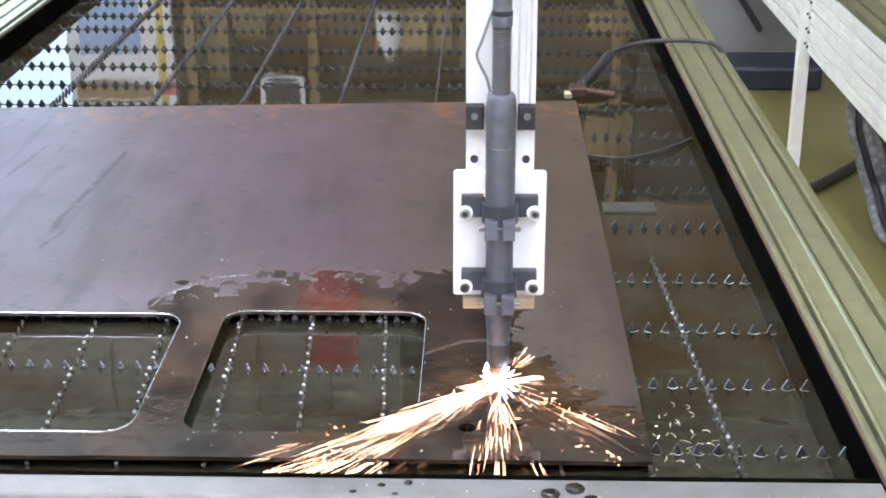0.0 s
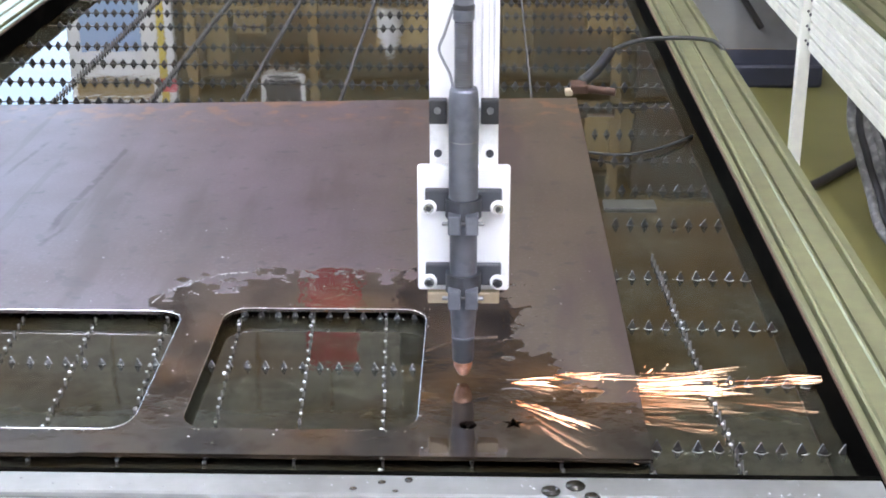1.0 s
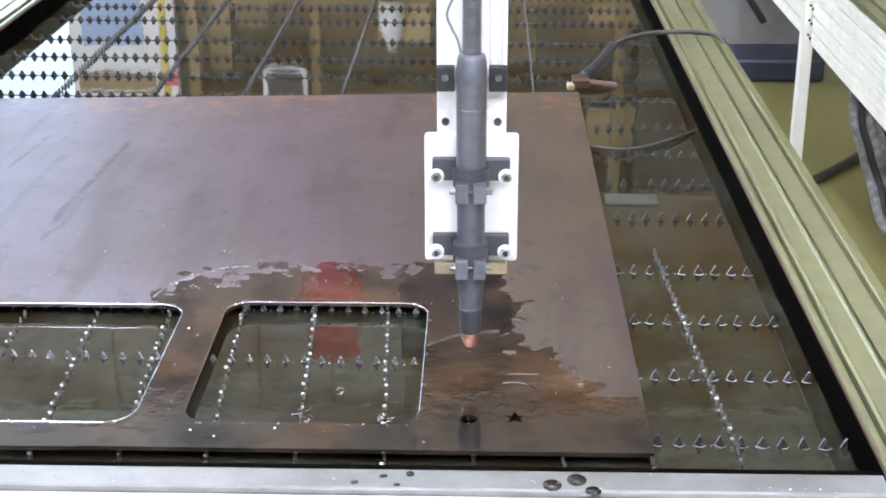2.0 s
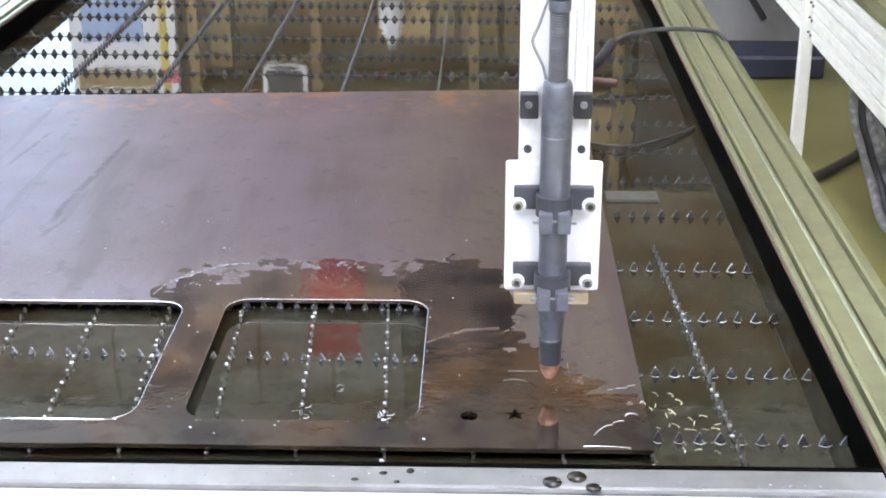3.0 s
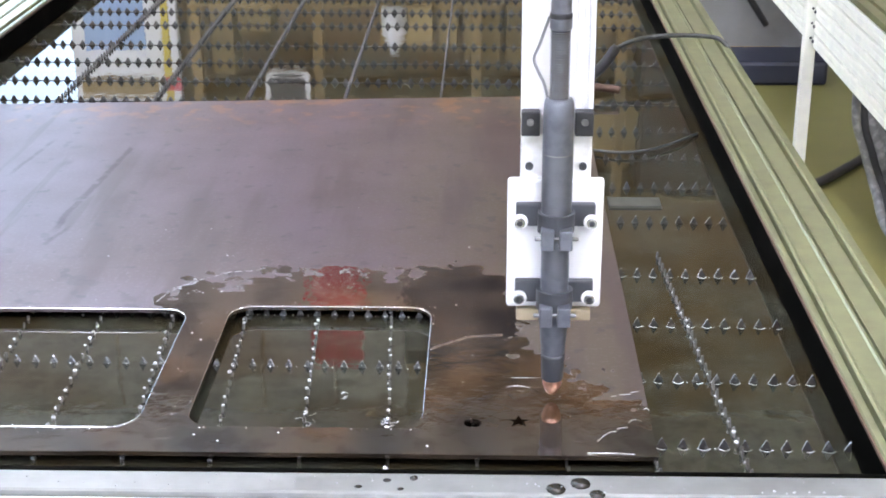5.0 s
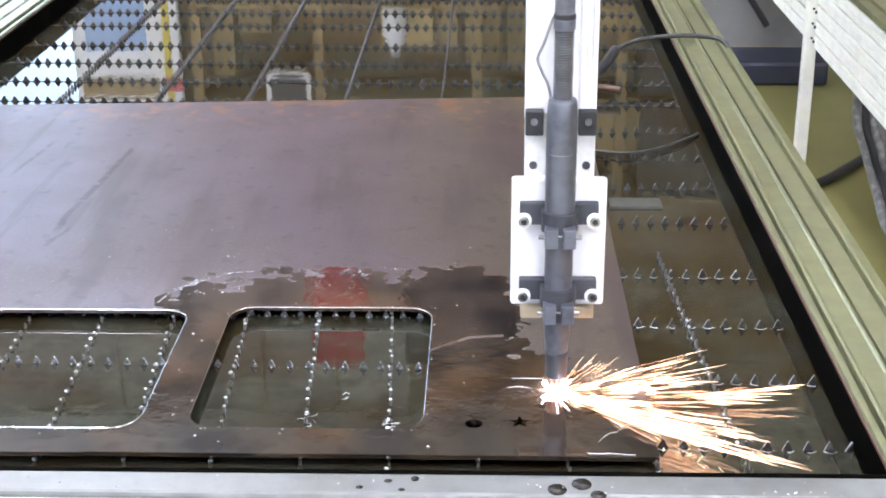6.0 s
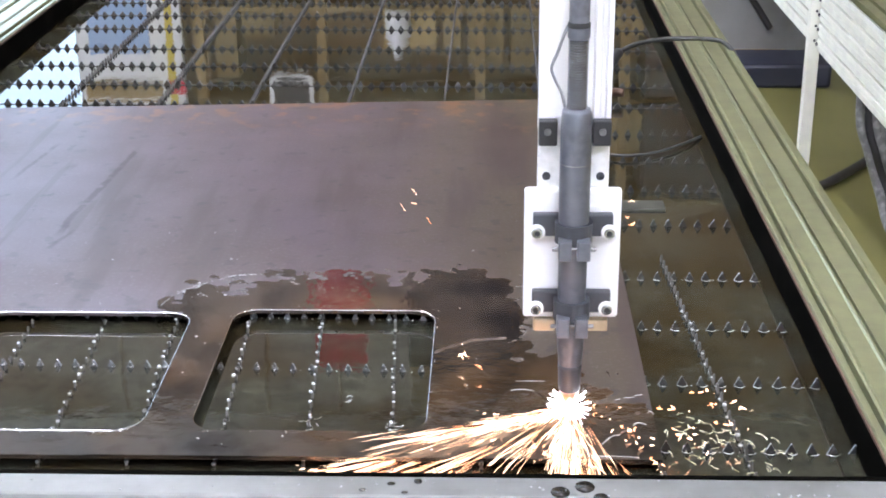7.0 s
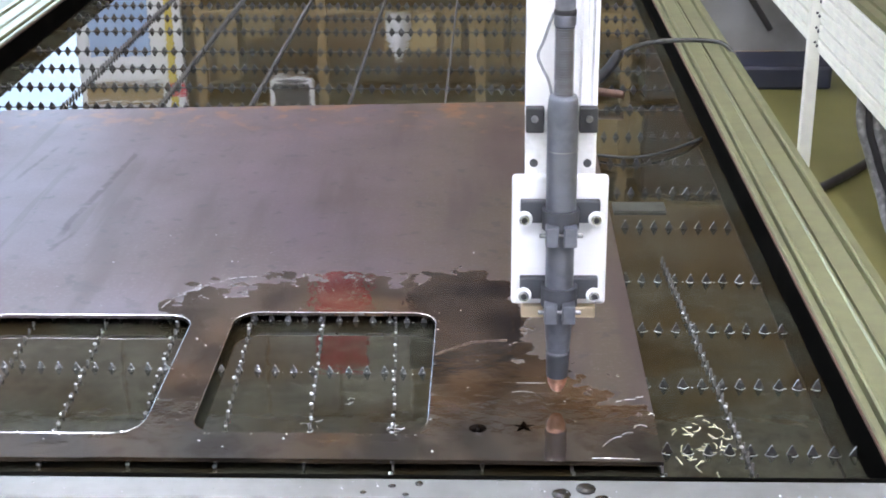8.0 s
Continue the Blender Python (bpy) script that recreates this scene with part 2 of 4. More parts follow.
def water_material():
    """Murky quench water: a mirror at low angles, olive mud showing through."""
    m = mat("murky_water", (0.020, 0.020, 0.014), 0.03, 0.0, 1.85, grain=(60, (0.049, 0.049, 0.031), 0.46, 0.68), stain=(9, (0.020, 0.015, 0.007), 0.46, 0.60))
    n, l = m.node_tree.nodes, m.node_tree.links
    b = n["Principled BSDF"]
    co = n.new("ShaderNodeTexCoord").outputs["Object"]
    t = n.new("ShaderNodeTexNoise")
    t.inputs["Scale"].default_value, t.inputs["Detail"].default_value = 15, 4
    l.new(co, t.inputs["Vector"])
    bp = n.new("ShaderNodeBump")
    bp.inputs["Strength"].default_value, bp.inputs["Distance"].default_value = 0.045, 0.004
    l.new(t.outputs[0], bp.inputs["Height"])
    l.new(bp.outputs[0], b.inputs["Normal"])
    sep = n.new("ShaderNodeSeparateXYZ")          # drifting sediment, thick between the near slats
    l.new(co, sep.inputs[0])
    near = n.new("ShaderNodeMapRange")
    for i, v in enumerate((0.45, 0.75, 1.0, 0.0)):
        near.inputs[i + 1].default_value = v
    l.new(sep.outputs[1], near.inputs[0])
    dirt = n.new("ShaderNodeTexNoise")
    dirt.inputs["Scale"].default_value, dirt.inputs["Detail"].default_value, dirt.inputs["Roughness"].default_value = 24, 10, 0.68
    l.new(co, dirt.inputs["Vector"])
    r = n.new("ShaderNodeMapRange")
    r.inputs[1].default_value, r.inputs[2].default_value = 0.47, 0.60
    l.new(dirt.outputs[0], r.inputs[0])
    k = n.new("ShaderNodeMath")
    k.operation = "MULTIPLY"
    l.new(r.outputs[0], k.inputs[0])
    l.new(near.outputs[0], k.inputs[1])
    ior = n.new("ShaderNodeMapRange")
    ior.inputs[3].default_value, ior.inputs[4].default_value = 2.02, 1.70
    l.new(k.outputs[0], ior.inputs[0])
    l.new(ior.outputs[0], b.inputs["IOR"])
    return m


WATER = water_material()


# ---- mesh helpers ----
def part(name, bm, material, parent=None, label="", smooth=False):
    me = bpy.data.meshes.new(name)
    bmesh.ops.recalc_face_normals(bm, faces=bm.faces)
    bm.to_mesh(me)
    bm.free()
    me.materials.append(material)
    if smooth:
        for f in me.polygons:
            f.use_smooth = True
    ob = new(name, me)
    if parent:
        ob.parent = parent
    if label:
        ob["label"] = label
    return ob


def empty(name, x=0.0, y=0.0, z=0.0):
    ob = new(name)
    ob.location = (x, y, z)
    ob.empty_display_size = 0.05
    return ob


def box(x0, x1, y0, y1, z0, z1, bevel=0.0, bm=None, seg=2):
    bm = bm or bmesh.new()
    made = bmesh.ops.create_cube(bm, size=1.0, matrix=Matrix.Translation(((x0 + x1) / 2, (y0 + y1) / 2, (z0 + z1) / 2)) @ Matrix.Diagonal((x1 - x0, y1 - y0, z1 - z0, 1)))
    if bevel:
        edges = {e for v in made["verts"] for e in v.link_edges}
        bmesh.ops.bevel(bm, geom=list(edges), offset=bevel, segments=seg, affect="EDGES", profile=0.5)
    return bm


def lathe(profile, segs=32, bm=None, at=(0, 0, 0), turn=None):
    """A turned body about the z axis from (radius, z) pairs."""
    bm = bm or bmesh.new()
    m = Matrix.Translation(at) @ (turn or Matrix())
    rings = []
    for r, z in profile:
        rings.append([bm.verts.new(m @ Vector((r * math.cos(2 * math.pi * i / segs), r * math.sin(2 * math.pi * i / segs), z))) for i in range(segs)])
    for a, b in zip(rings, rings[1:]):
        for i in range(segs):
            bm.faces.new((a[i], a[(i + 1) % segs], b[(i + 1) % segs], b[i]))
    bm.faces.new(rings[0][::-1])
    bm.faces.new(rings[-1])
    return bm


def prism(outline, z0, z1, holes=(), bm=None, rim=0.0, rims=()):
    """An upright slab from an outline in plan, with holes through it."""
    bm = bm or bmesh.new()
    edges = []
    for ring in (outline, *holes):
        vs = [bm.verts.new((x, y, z0)) for x, y in ring]
        edges += [bm.edges.new((a, b)) for a, b in zip(vs, vs[1:] + vs[:1])]
    bmesh.ops.triangle_fill(bm, edges=edges, use_beauty=True)
    top = bmesh.ops.extrude_face_region(bm, geom=bm.faces[:])
    bmesh.ops.translate(bm, vec=(0, 0, z1 - z0), verts=[v for v in top["geom"] if isinstance(v, bmesh.types.BMVert)])
    if rim:
        bm.normal_update()
        inside = {(round(x, 5), round(y, 5)) for ring in rims for x, y in ring}
        lip = [e for e in bm.edges if all(abs(v.co.z - z1) < 1e-6 and (round(v.co.x, 5), round(v.co.y, 5)) in inside for v in e.verts) and len(e.link_faces) == 2 and any(abs(f.normal.z) < 0.5 for f in e.link_faces)]
        bmesh.ops.bevel(bm, geom=lip, offset=rim, segments=2, affect="EDGES", profile=0.5)
    return bm


def tube(points, radius, segs=10, bm=None, steps=8):
    """A round cable along a smooth curve through the points."""
    bm = bm or bmesh.new()
    ps = [Vector(p) for p in points]
    way = []
    for i in range(len(ps) - 1):
        a, b, c, d = ps[max(i - 1, 0)], ps[i], ps[i + 1], ps[min(i + 2, len(ps) - 1)]
        for k in range(steps):
            t = k / steps
            way.append(0.5 * (2 * b + (c - a) * t + (2 * a - 5 * b + 4 * c - d) * t * t + (3 * b - a - 3 * c + d) * t ** 3))
    way.append(ps[-1])
    rings = []
    for i, w in enumerate(way):
        d = (way[min(i + 1, len(way) - 1)] - way[max(i - 1, 0)]).normalized()
        s = d.orthogonal().normalized() if not rings else (side - d * side.dot(d)).normalized()
        side = s
        u = d.cross(s)
        rings.append([bm.verts.new(w + radius * (math.cos(2 * math.pi * k / segs) * s + math.sin(2 * math.pi * k / segs) * u)) for k in range(segs)])
    for a, b in zip(rings, rings[1:]):
        for k in range(segs):
            bm.faces.new((a[k], a[(k + 1) % segs], b[(k + 1) % segs], b[k]))
    bm.faces.new(rings[0][::-1])
    bm.faces.new(rings[-1])
    return bm


def rounded(x0, x1, y0, y1, r, n=8):
    ring = []
    for cx, cy, a0 in ((x1 - r, y1 - r, 0), (x0 + r, y1 - r, 90), (x0 + r, y0 + r, 180), (x1 - r, y0 + r, 270)):
        for k in range(n + 1):
            a = radians(a0 + 90 * k / n)
            ring.append((cx + r * math.cos(a), cy + r * math.sin(a)))
    return ring


def extrusion(profile, length, along="y"):
    """A drawn profile: (across, up) pairs swept along y or x."""
    bm = bmesh.new()
    ends = []
    for s in (0, length):
        ends.append([bm.verts.new((a, s, b) if along == "y" else (s, a, b)) for a, b in profile])
    n = len(profile)
    for i in range(n):
        bm.faces.new((ends[0][i], ends[0][(i + 1) % n], ends[1][(i + 1) % n], ends[1][i]))
    for e in ends:
        es = [bm.edges.get((e[i], e[(i + 1) % n])) for i in range(n)]
        bmesh.ops.triangle_fill(bm, edges=es, use_beauty=True)
    return bm


# ---- the workshop ----
X0, X1, Y0, Y1, H = -6.5, 4.5, -5.0, 7.2, 4.6
tagged(part("floor", box(X0, X1, Y0, Y1, -0.1, 0.0), FLOOR), "olive-green painted concrete workshop floor, scuffed", "floor", kind="structure")
tagged(part("ceiling", box(X0, X1, Y0, Y1, H, H + 0.15), CEIL), "pale board ceiling of the workshop", "ceiling", kind="structure")
tagged(part("wall_south", box(X0, X1, Y0 - 0.2, Y0, 0, H), CEIL), "plain pale workshop wall", "wall", kind="structure")
tagged(part("wall_east", box(X1, X1 + 0.2, Y0 - 0.2, Y1 + 0.2, 0, H), WALL), "plain brown workshop wall", "wall", kind="structure")
tagged(part("wall_west", box(X0 - 0.2, X0, Y0 - 0.2, Y1 + 0.2, 0, H), CEIL), "plain pale workshop wall", "wall", kind="structure")
DOOR = (-6.1, -2.78, 4.1)     # gate opening: sides and height
bm = box(X0, DOOR[0], Y1, Y1 + 0.2, 0, H)
box(DOOR[1], X1, Y1, Y1 + 0.2, 0, H, bm=bm)
box(DOOR[0], DOOR[1], Y1, Y1 + 0.2, DOOR[2], H, bm=bm)
tagged(part("wall_north", bm, WALL), "brown board wall with a wide open gate to daylight", "wall", kind="structure")
# Panels out of direct view, added so water and wet plate mirror something pale.
CLAD = mat("pale_wall_cladding", (0.40, 0.35, 0.31), 0.7, grain=(3, (0.34, 0.295, 0.26), 0.4, 0.7), stain=(0.8, (0.25, 0.21, 0.18), 0.5, 0.7))
for k in range(4):
    x = -2.76 + 0.49 * k
    tagged(part("wall_panel", box(x, x + 0.47, Y1 - 0.03, Y1 - 0.002, 2.95, H - 0.01, 0.004), CLAD), "assumed pale panel on the upper wall, added for reflections", "wall panel", "wall panels", kind="structure")
tagged(part("wall_panel", box(DOOR[0], DOOR[1] - 0.002, Y1 - 0.03, Y1 - 0.002, DOOR[2] - 0.25, H - 0.01, 0.004), CLAD), "assumed pale panel over the gate, added for reflections", "wall panel", "wall panels", kind="structure")
YARD = mat("pale_concrete_yard", (0.42, 0.41, 0.39), 0.85, grain=(2, (0.36, 0.35, 0.33), 0.4, 0.7), stain=(0.3, (0.48, 0.47, 0.45), 0.4, 0.7))
bm = bmesh.new()
bmesh.ops.create_grid(bm, x_segments=4, y_segments=4, size=400, matrix=Matrix.Translation((0, 0, -0.12)))
tagged(part("ground", bm, YARD), "pale concrete yard outside the open gate", "ground", kind="structure")

GLOW = mat("tube_light_diffuser", (0.9, 0.9, 0.9), 0.4, emit=(0.91, 0.95, 1.11), emit_strength=LAMP)


def ceiling_light():
    e = empty("ceiling_light", 0, 0, H)
    part("frame", box(-0.17, 0.17, -0.77, 0.77, -0.08, 0, 0.01), WHITE, e)
    part("diffuser", box(-0.14, 0.14, -0.74, 0.74, -0.095, -0.081, 0.005), GLOW, e)
    return tagged(e, "assumed long fluorescent ceiling light with a white diffuser, out of view", "ceiling light", "ceiling lights")


lamp0 = ceiling_light()
lamp0.location = (-2.0, -3.4, H)
# Lights assumed out of view; the far left ones brighten wall and water.
for x, y in ((0.2, -3.4), (2.4, -3.4), (-2.0, -1.5), (0.2, -1.5), (2.4, -1.5), (-2.0, 1.7), (0.2, 1.7), (-4.2, 1.7), (-2.0, 3.9), (-4.2, 3.9)):
    copy_thing(lamp0, pose(x, y, H))

# ---- cutting table ----
WX0, WX1, WY0, WY1 = -1.427, 0.1194, -0.1578, 3.0     # tank, inside
FRONT = WY0 + 0.0185                                 # inner face of the front wall
LIFT = 0.016                                         # rails over their nominal height
LEVEL = -0.0125                                      # water under the slat tips
table = tagged(empty("cutting_table", 0, 0, 0), "large aluminium-framed plasma cutting table with a water tank", "cutting table")
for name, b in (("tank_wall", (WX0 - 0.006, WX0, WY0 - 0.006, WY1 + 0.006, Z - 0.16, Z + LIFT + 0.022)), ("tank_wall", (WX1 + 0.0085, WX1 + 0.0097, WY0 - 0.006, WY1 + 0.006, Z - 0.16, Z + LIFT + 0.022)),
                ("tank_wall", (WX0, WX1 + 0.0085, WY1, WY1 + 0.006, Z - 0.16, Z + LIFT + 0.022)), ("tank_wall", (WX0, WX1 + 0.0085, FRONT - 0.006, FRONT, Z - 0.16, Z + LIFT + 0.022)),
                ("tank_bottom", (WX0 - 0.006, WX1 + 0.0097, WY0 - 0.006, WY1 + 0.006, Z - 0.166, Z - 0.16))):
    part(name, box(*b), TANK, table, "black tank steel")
# rails: a grooved extrusion, the inner edge at 0
RAIL = [(0.0, -0.12), (0.0, 0.022), (0.003, 0.027), (0.011, 0.027), (0.012, 0.010), (0.0145, 0.010), (0.016, 0.030), (0.019, 0.032), (0.024, 0.030), (0.049, 0.030), (0.051, 0.033), (0.054, 0.033), (0.056, 0.014),
        (0.059, 0.014), (0.060, 0.030), (0.092, 0.030), (0.095, 0.018), (0.0975, 0.018), (0.099, 0.031), (0.102, 0.033), (0.117, 0.030), (0.119, 0.024), (0.119, -0.12)]
rail = part("side_rail", extrusion(RAIL, WY1 - WY0 + 0.2), ALU, table, "grooved aluminium rail")
rail.location = (WX1 + 0.010, WY0 - 0.1, Z + LIFT)
left = part("side_rail", extrusion([(-a, b) for a, b in RAIL], WY1 - WY0 + 0.2), ALU, table, "grooved aluminium rail")
left.location = (WX0 - 0.008, WY0 - 0.1, Z + LIFT)
front = part("front_rail", extrusion([(0.0, -0.12), (0.0, 0.019), (-0.002, 0.0225), (-0.005, 0.023), (-0.038, 0.023), (-0.041, 0.0215), (-0.042, 0.018), (-0.042, -0.12)], WX1 - WX0 + 0.01, "x"), GREYALU, table, "plain grey aluminium rail, wet and spotted")
front.location = (WX0 - 0.005, FRONT - 0.008, Z + LIFT)
# Outer front ledge coloured white for the strong light on it.
part("front_trim", box(WX0 - 0.1, WX1 + 0.1, FRONT - 0.175, FRONT - 0.052, Z - 0.06, Z + LIFT + 0.018, 0.004), WHITE, table, "front trim, coloured white as a strongly lit ledge")
back = part("back_rail", extrusion([(a, b - 0.004) for a, b in RAIL], WX1 - WX0 + 0.01, "x"), ALU, table, "grooved aluminium rail")
back.location = (WX0 - 0.005, WY1 + 0.008, Z + LIFT)
for i in range(2):
    edge = part("tank_edge", box(0, 0.0022, 0, WY1 - WY0, 0.0225, 0.0262), RUST, table, "rusty folded tank edge")
    edge.location = ((WX1 + 0.0076, WX0 - 0.006)[i], WY0, Z + LIFT)
for x in (WX0 - 0.06, WX1 + 0.06):
    for y in (0.1, 2.8):
        part("leg", box(x - 0.03, x + 0.03, y - 0.03, y + 0.03, 0, Z - 0.121, 0.003), ALU, table)
water = tagged(part("water", box(WX0 + 0.001, WX1 + 0.0083, FRONT + 0.001, WY1 - 0.001, Z - 0.15, Z + LEVEL), WATER), "murky olive-brown quench water in the tank", "water", kind="structure")


PITCH = 0.0239                # from tooth to tooth


def slat(name, length, along, tooth, height=0.0148, body=SLAT, half=0.002, worn=GLEAM):
    """A steel slat on edge with a row of pointed teeth, their slopes painted pale as a gleam; worn: the slopes'
    material; tooth: where one tooth stands.
    """
    prof = [(0.0, -0.1), (0.0, -height - 0.001)]
    slopes = set()
    s = tooth % PITCH
    if s < 0.009:
        s += PITCH
    while s + 0.0012 < length:
        j, w = random.uniform(-0.0012, 0.0012), random.uniform(0.0068, 0.0080)
        top = random.uniform(0, 0.0016)
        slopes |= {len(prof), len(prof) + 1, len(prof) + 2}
        prof += [(s - w, -height), (s - 0.0007 + j, -top), (s + 0.0007 + j, -top), (min(s + w, length - 0.0002), -height)]
        s += PITCH
    prof += [(length, -height - 0.001), (length, -0.1)]
    bm = bmesh.new()
    sides = []
    for o in (-half, half):
        sides.append([bm.verts.new((a, o, b) if along == "x" else (o, a, b)) for a, b in prof])
    n = len(prof)
    for i in range(n):
        f = bm.faces.new((sides[0][i], sides[0][(i + 1) % n], sides[1][(i + 1) % n], sides[1][i]))
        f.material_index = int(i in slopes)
    for e in sides:
        bmesh.ops.triangle_fill(bm, edges=[bm.edges.get((e[i], e[(i + 1) % n])) for i in range(n)], use_beauty=True)
    ob = part(name, bm, body)
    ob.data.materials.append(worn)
    return ob


TX1 = WX1 + 0.0085            # the tank's wall under the rail
# long slats across the tank: height in the plan at x = 0, from, to, and where one tooth stands
ROWS = [(-0.001, WX0 + 0.012, TX1 - 0.0006, 0.125), (0.166, -0.30, TX1 - 0.0006, 0.1162), (0.190, WX0 + 0.012, -0.31, -0.3834), (0.333, -0.30, TX1 - 0.008, 0.1041), (0.350, WX0 + 0.012, -0.31, -0.3876)]
ROWS += [(y, WX0 + 0.012, 0.105, tooth) for y, tooth in ((0.508, 0.098), (0.730, 0.092), (0.8975, 0.0934), (1.058, 0.0938), (1.227, 0.0938), (1.415, 0.09), (1.574, -0.4368), (1.737, -1.2953),
                                                         (1.904, -1.0654), (2.116, -1.1441), (2.271, -1.2326), (2.43, 0.0), (2.59, 0.01), (2.75, 0.0), (2.90, 0.01))]
for y, x0, x1, tooth in ROWS:
    # Far rows and right-hand pieces take the darkened copy of the steel.
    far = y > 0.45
    ob = slat("support_slat", x1 - x0, "x", tooth - x0, 0.0114 if y > 1.3 else 0.0148, DIMSLAT if far or x1 > 0 else SLAT, 0.0014 if x1 > 0 and not far else 0.002)
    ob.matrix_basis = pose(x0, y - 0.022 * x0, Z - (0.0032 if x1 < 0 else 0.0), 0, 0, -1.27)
    tagged(ob, "toothed steel support slat, painted darker, standing in the water" if far else "wet toothed steel support slat standing in the water", "support slat", "support slats")
ob = slat("support_slat", 0.66, "x", 0.020)     # a short one under the near rims
ob.matrix_basis = pose(-1.02, 0.0175, Z - 0.002, 0, 0, 0.15)
tagged(ob, "short wet toothed steel slat under the plate", "support slat", "support slats")
for c in range(-12, 1):
    ob = slat("cross_slat", 0.745, "y", 0.011, body=DULL, half=0.0015, worn=DULL)
    ob.matrix_basis = pose(c * 0.1016 + 0.006, WY0 + 0.01, Z - (0.0004 if c > -3 else 0.005), 0, 0, 3.0)
    tagged(ob, "wet toothed steel cross slat standing in the water", "support slat", "cross slats")
for x in (-1.2, -0.996, -0.802, -0.595, -0.392, -0.19):
    ob = slat("cross_slat", 1.6, "y", 0.012, 0.0114, DULL, half=0.0015, worn=DULL)
    ob.matrix_basis = pose(x, 1.33, Z - 0.0004, 0, 0, -0.2)
    tagged(ob, "wet toothed steel cross slat standing in the water", "support slat", "cross slats")

# ---- the plate being cut ----
TH = 0.006
star = [(-0.256 + r * math.sin(radians(36 * k)), 0.026 + r * math.cos(radians(36 * k))) for k in range(10) for r in ((0.0145, 0.0062)[k % 2],)]
ring = [(-0.31 + 0.0105 * math.cos(radians(15 * k)), 0.021 + 0.0105 * math.sin(radians(15 * k))) for k in range(24)]
WINDOWS = [rounded(-0.648, -0.370, 0.008, 0.350, 0.034), rounded(-1.00, -0.706, 0.003, 0.338, 0.034)]
slot = [(-0.318, 0.1389), (-0.234, 0.1391), (-0.234, 0.1400), (-0.318, 0.1398)]
bow = [(-0.256 + 0.0276 * math.cos(radians(a)), 0.088 + 0.0276 * math.sin(radians(a))) for a in range(10, 151, 10)] + [(-0.256 + 0.0268 * math.cos(radians(a)), 0.088 + 0.0268 * math.sin(radians(a))) for a in range(150, 9, -10)]
outline = [(-0.101, -0.053), (-0.098, 1.426), (-0.72, 1.386), (-1.30, 1.352), (-1.30, -0.054), (-0.757, -0.053), (-0.75, -0.0515)]
plate = part("steel_plate", prism(outline, 0.0005, TH, [*WINDOWS, star, ring, slot, bow], rim=0.0008, rims=WINDOWS), PLATE)
plate.location = (0, 0, Z)
plate.data.materials.append(STEEL)
for f in plate.data.polygons:          # bare metal on the fresh cuts
    c = f.center
    if 0.2 < abs(f.normal.z) < 0.97 and -1.05 < c.x < -0.2 and 0.0 < c.y < 0.4:
        f.material_index = 1
# Raised steel bead added to carry the highlight of the near cut rim.
lip = [(x, y, TH) for x, y in WINDOWS[1] if y < 0.06]
i = max(range(len(lip)), key=lambda k: math.dist(lip[k - 1], lip[k]))
part("rim_gleam_bead", tube(lip[i:] + lip[:i], 0.0011, 6, steps=2), STEEL, plate, "steel bead added to catch the cut rim's highlight", True)
tagged(plate, "steel plate with mill scale, partly wet, two rounded window cut-outs", "steel plate")


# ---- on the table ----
# Opaque pale colour painted for the glints on beads and water rims.
BEADS = mat("water_beads_painted_glint", (0.6, 0.62, 0.62), 0.05, 0.3, grain=(200, (0.3, 0.3, 0.3), 0.4, 0.7))


def drop(r, flat=0.5, bm=None, at=(0, 0, 0)):
    bm = bm or bmesh.new()
    bmesh.ops.create_icosphere(bm, subdivisions=1, radius=r, matrix=Matrix.Translation(at) @ Matrix.Diagonal((1, random.uniform(0.8, 1.3), flat, 1)))
    return bm


bm = bmesh.new()
for y, x0, x1, tooth in ROWS[:6]:            # water drawn up the foot of each tooth, and beads between, pale for their glints
    x = tooth - PITCH * int((tooth - x0) / PITCH)
    while x < x1 - 0.006:
        yy = y - 0.022 * x
        if x > -0.12 and random.random() < 0.9:
            w = random.uniform(0.0062, 0.0085)
            a0, a1 = random.choice(((-1, 1), (-1, 1), (-0.3, 1), (-1, 0.4)))
            tube([(x + w * q, yy - 0.0022 - 0.0042 * (1 - q * q), Z + LEVEL + 0.0004) for q in (a0, a0 * 0.6 + a1 * 0.4, a0 * 0.3 + a1 * 0.7, a1)], random.uniform(0.00035, 0.0006), 6, bm, 3)
        elif x < -0.3:
            drop(random.uniform(0.0010, 0.0017), 0.6, bm, (x + random.uniform(-0.003, 0.003), yy - 0.0035, Z + LEVEL + random.uniform(0.0, 0.006)))
        if random.random() < 0.35:
            drop(random.uniform(0.0007, 0.0014), 0.5, bm, (x + random.uniform(0.008, 0.014), yy - 0.003, Z + LEVEL + 0.0004))
        x += PITCH
# Pale beads stand in for the reflections on the cross slats' teeth.
for c in range(-12, 1):
    for k in range(27):
        y = WY0 + 0.020 + PITCH * k
        if random.random() < 0.92:
            drop(random.uniform(0.0021, 0.0033), 0.75, bm, (c * 0.1016 + 0.006 - 0.0524 * (y - WY0) + random.uniform(-0.0022, 0.0012), y + random.uniform(-0.003, 0.003), Z + LEVEL + random.uniform(0.002, 0.008)))
tagged(part("beads", bm, BEADS, smooth=True), "pale beads and strokes painted as wet glints on the slat teeth", "drops", kind="stuff")
bm = bmesh.new()
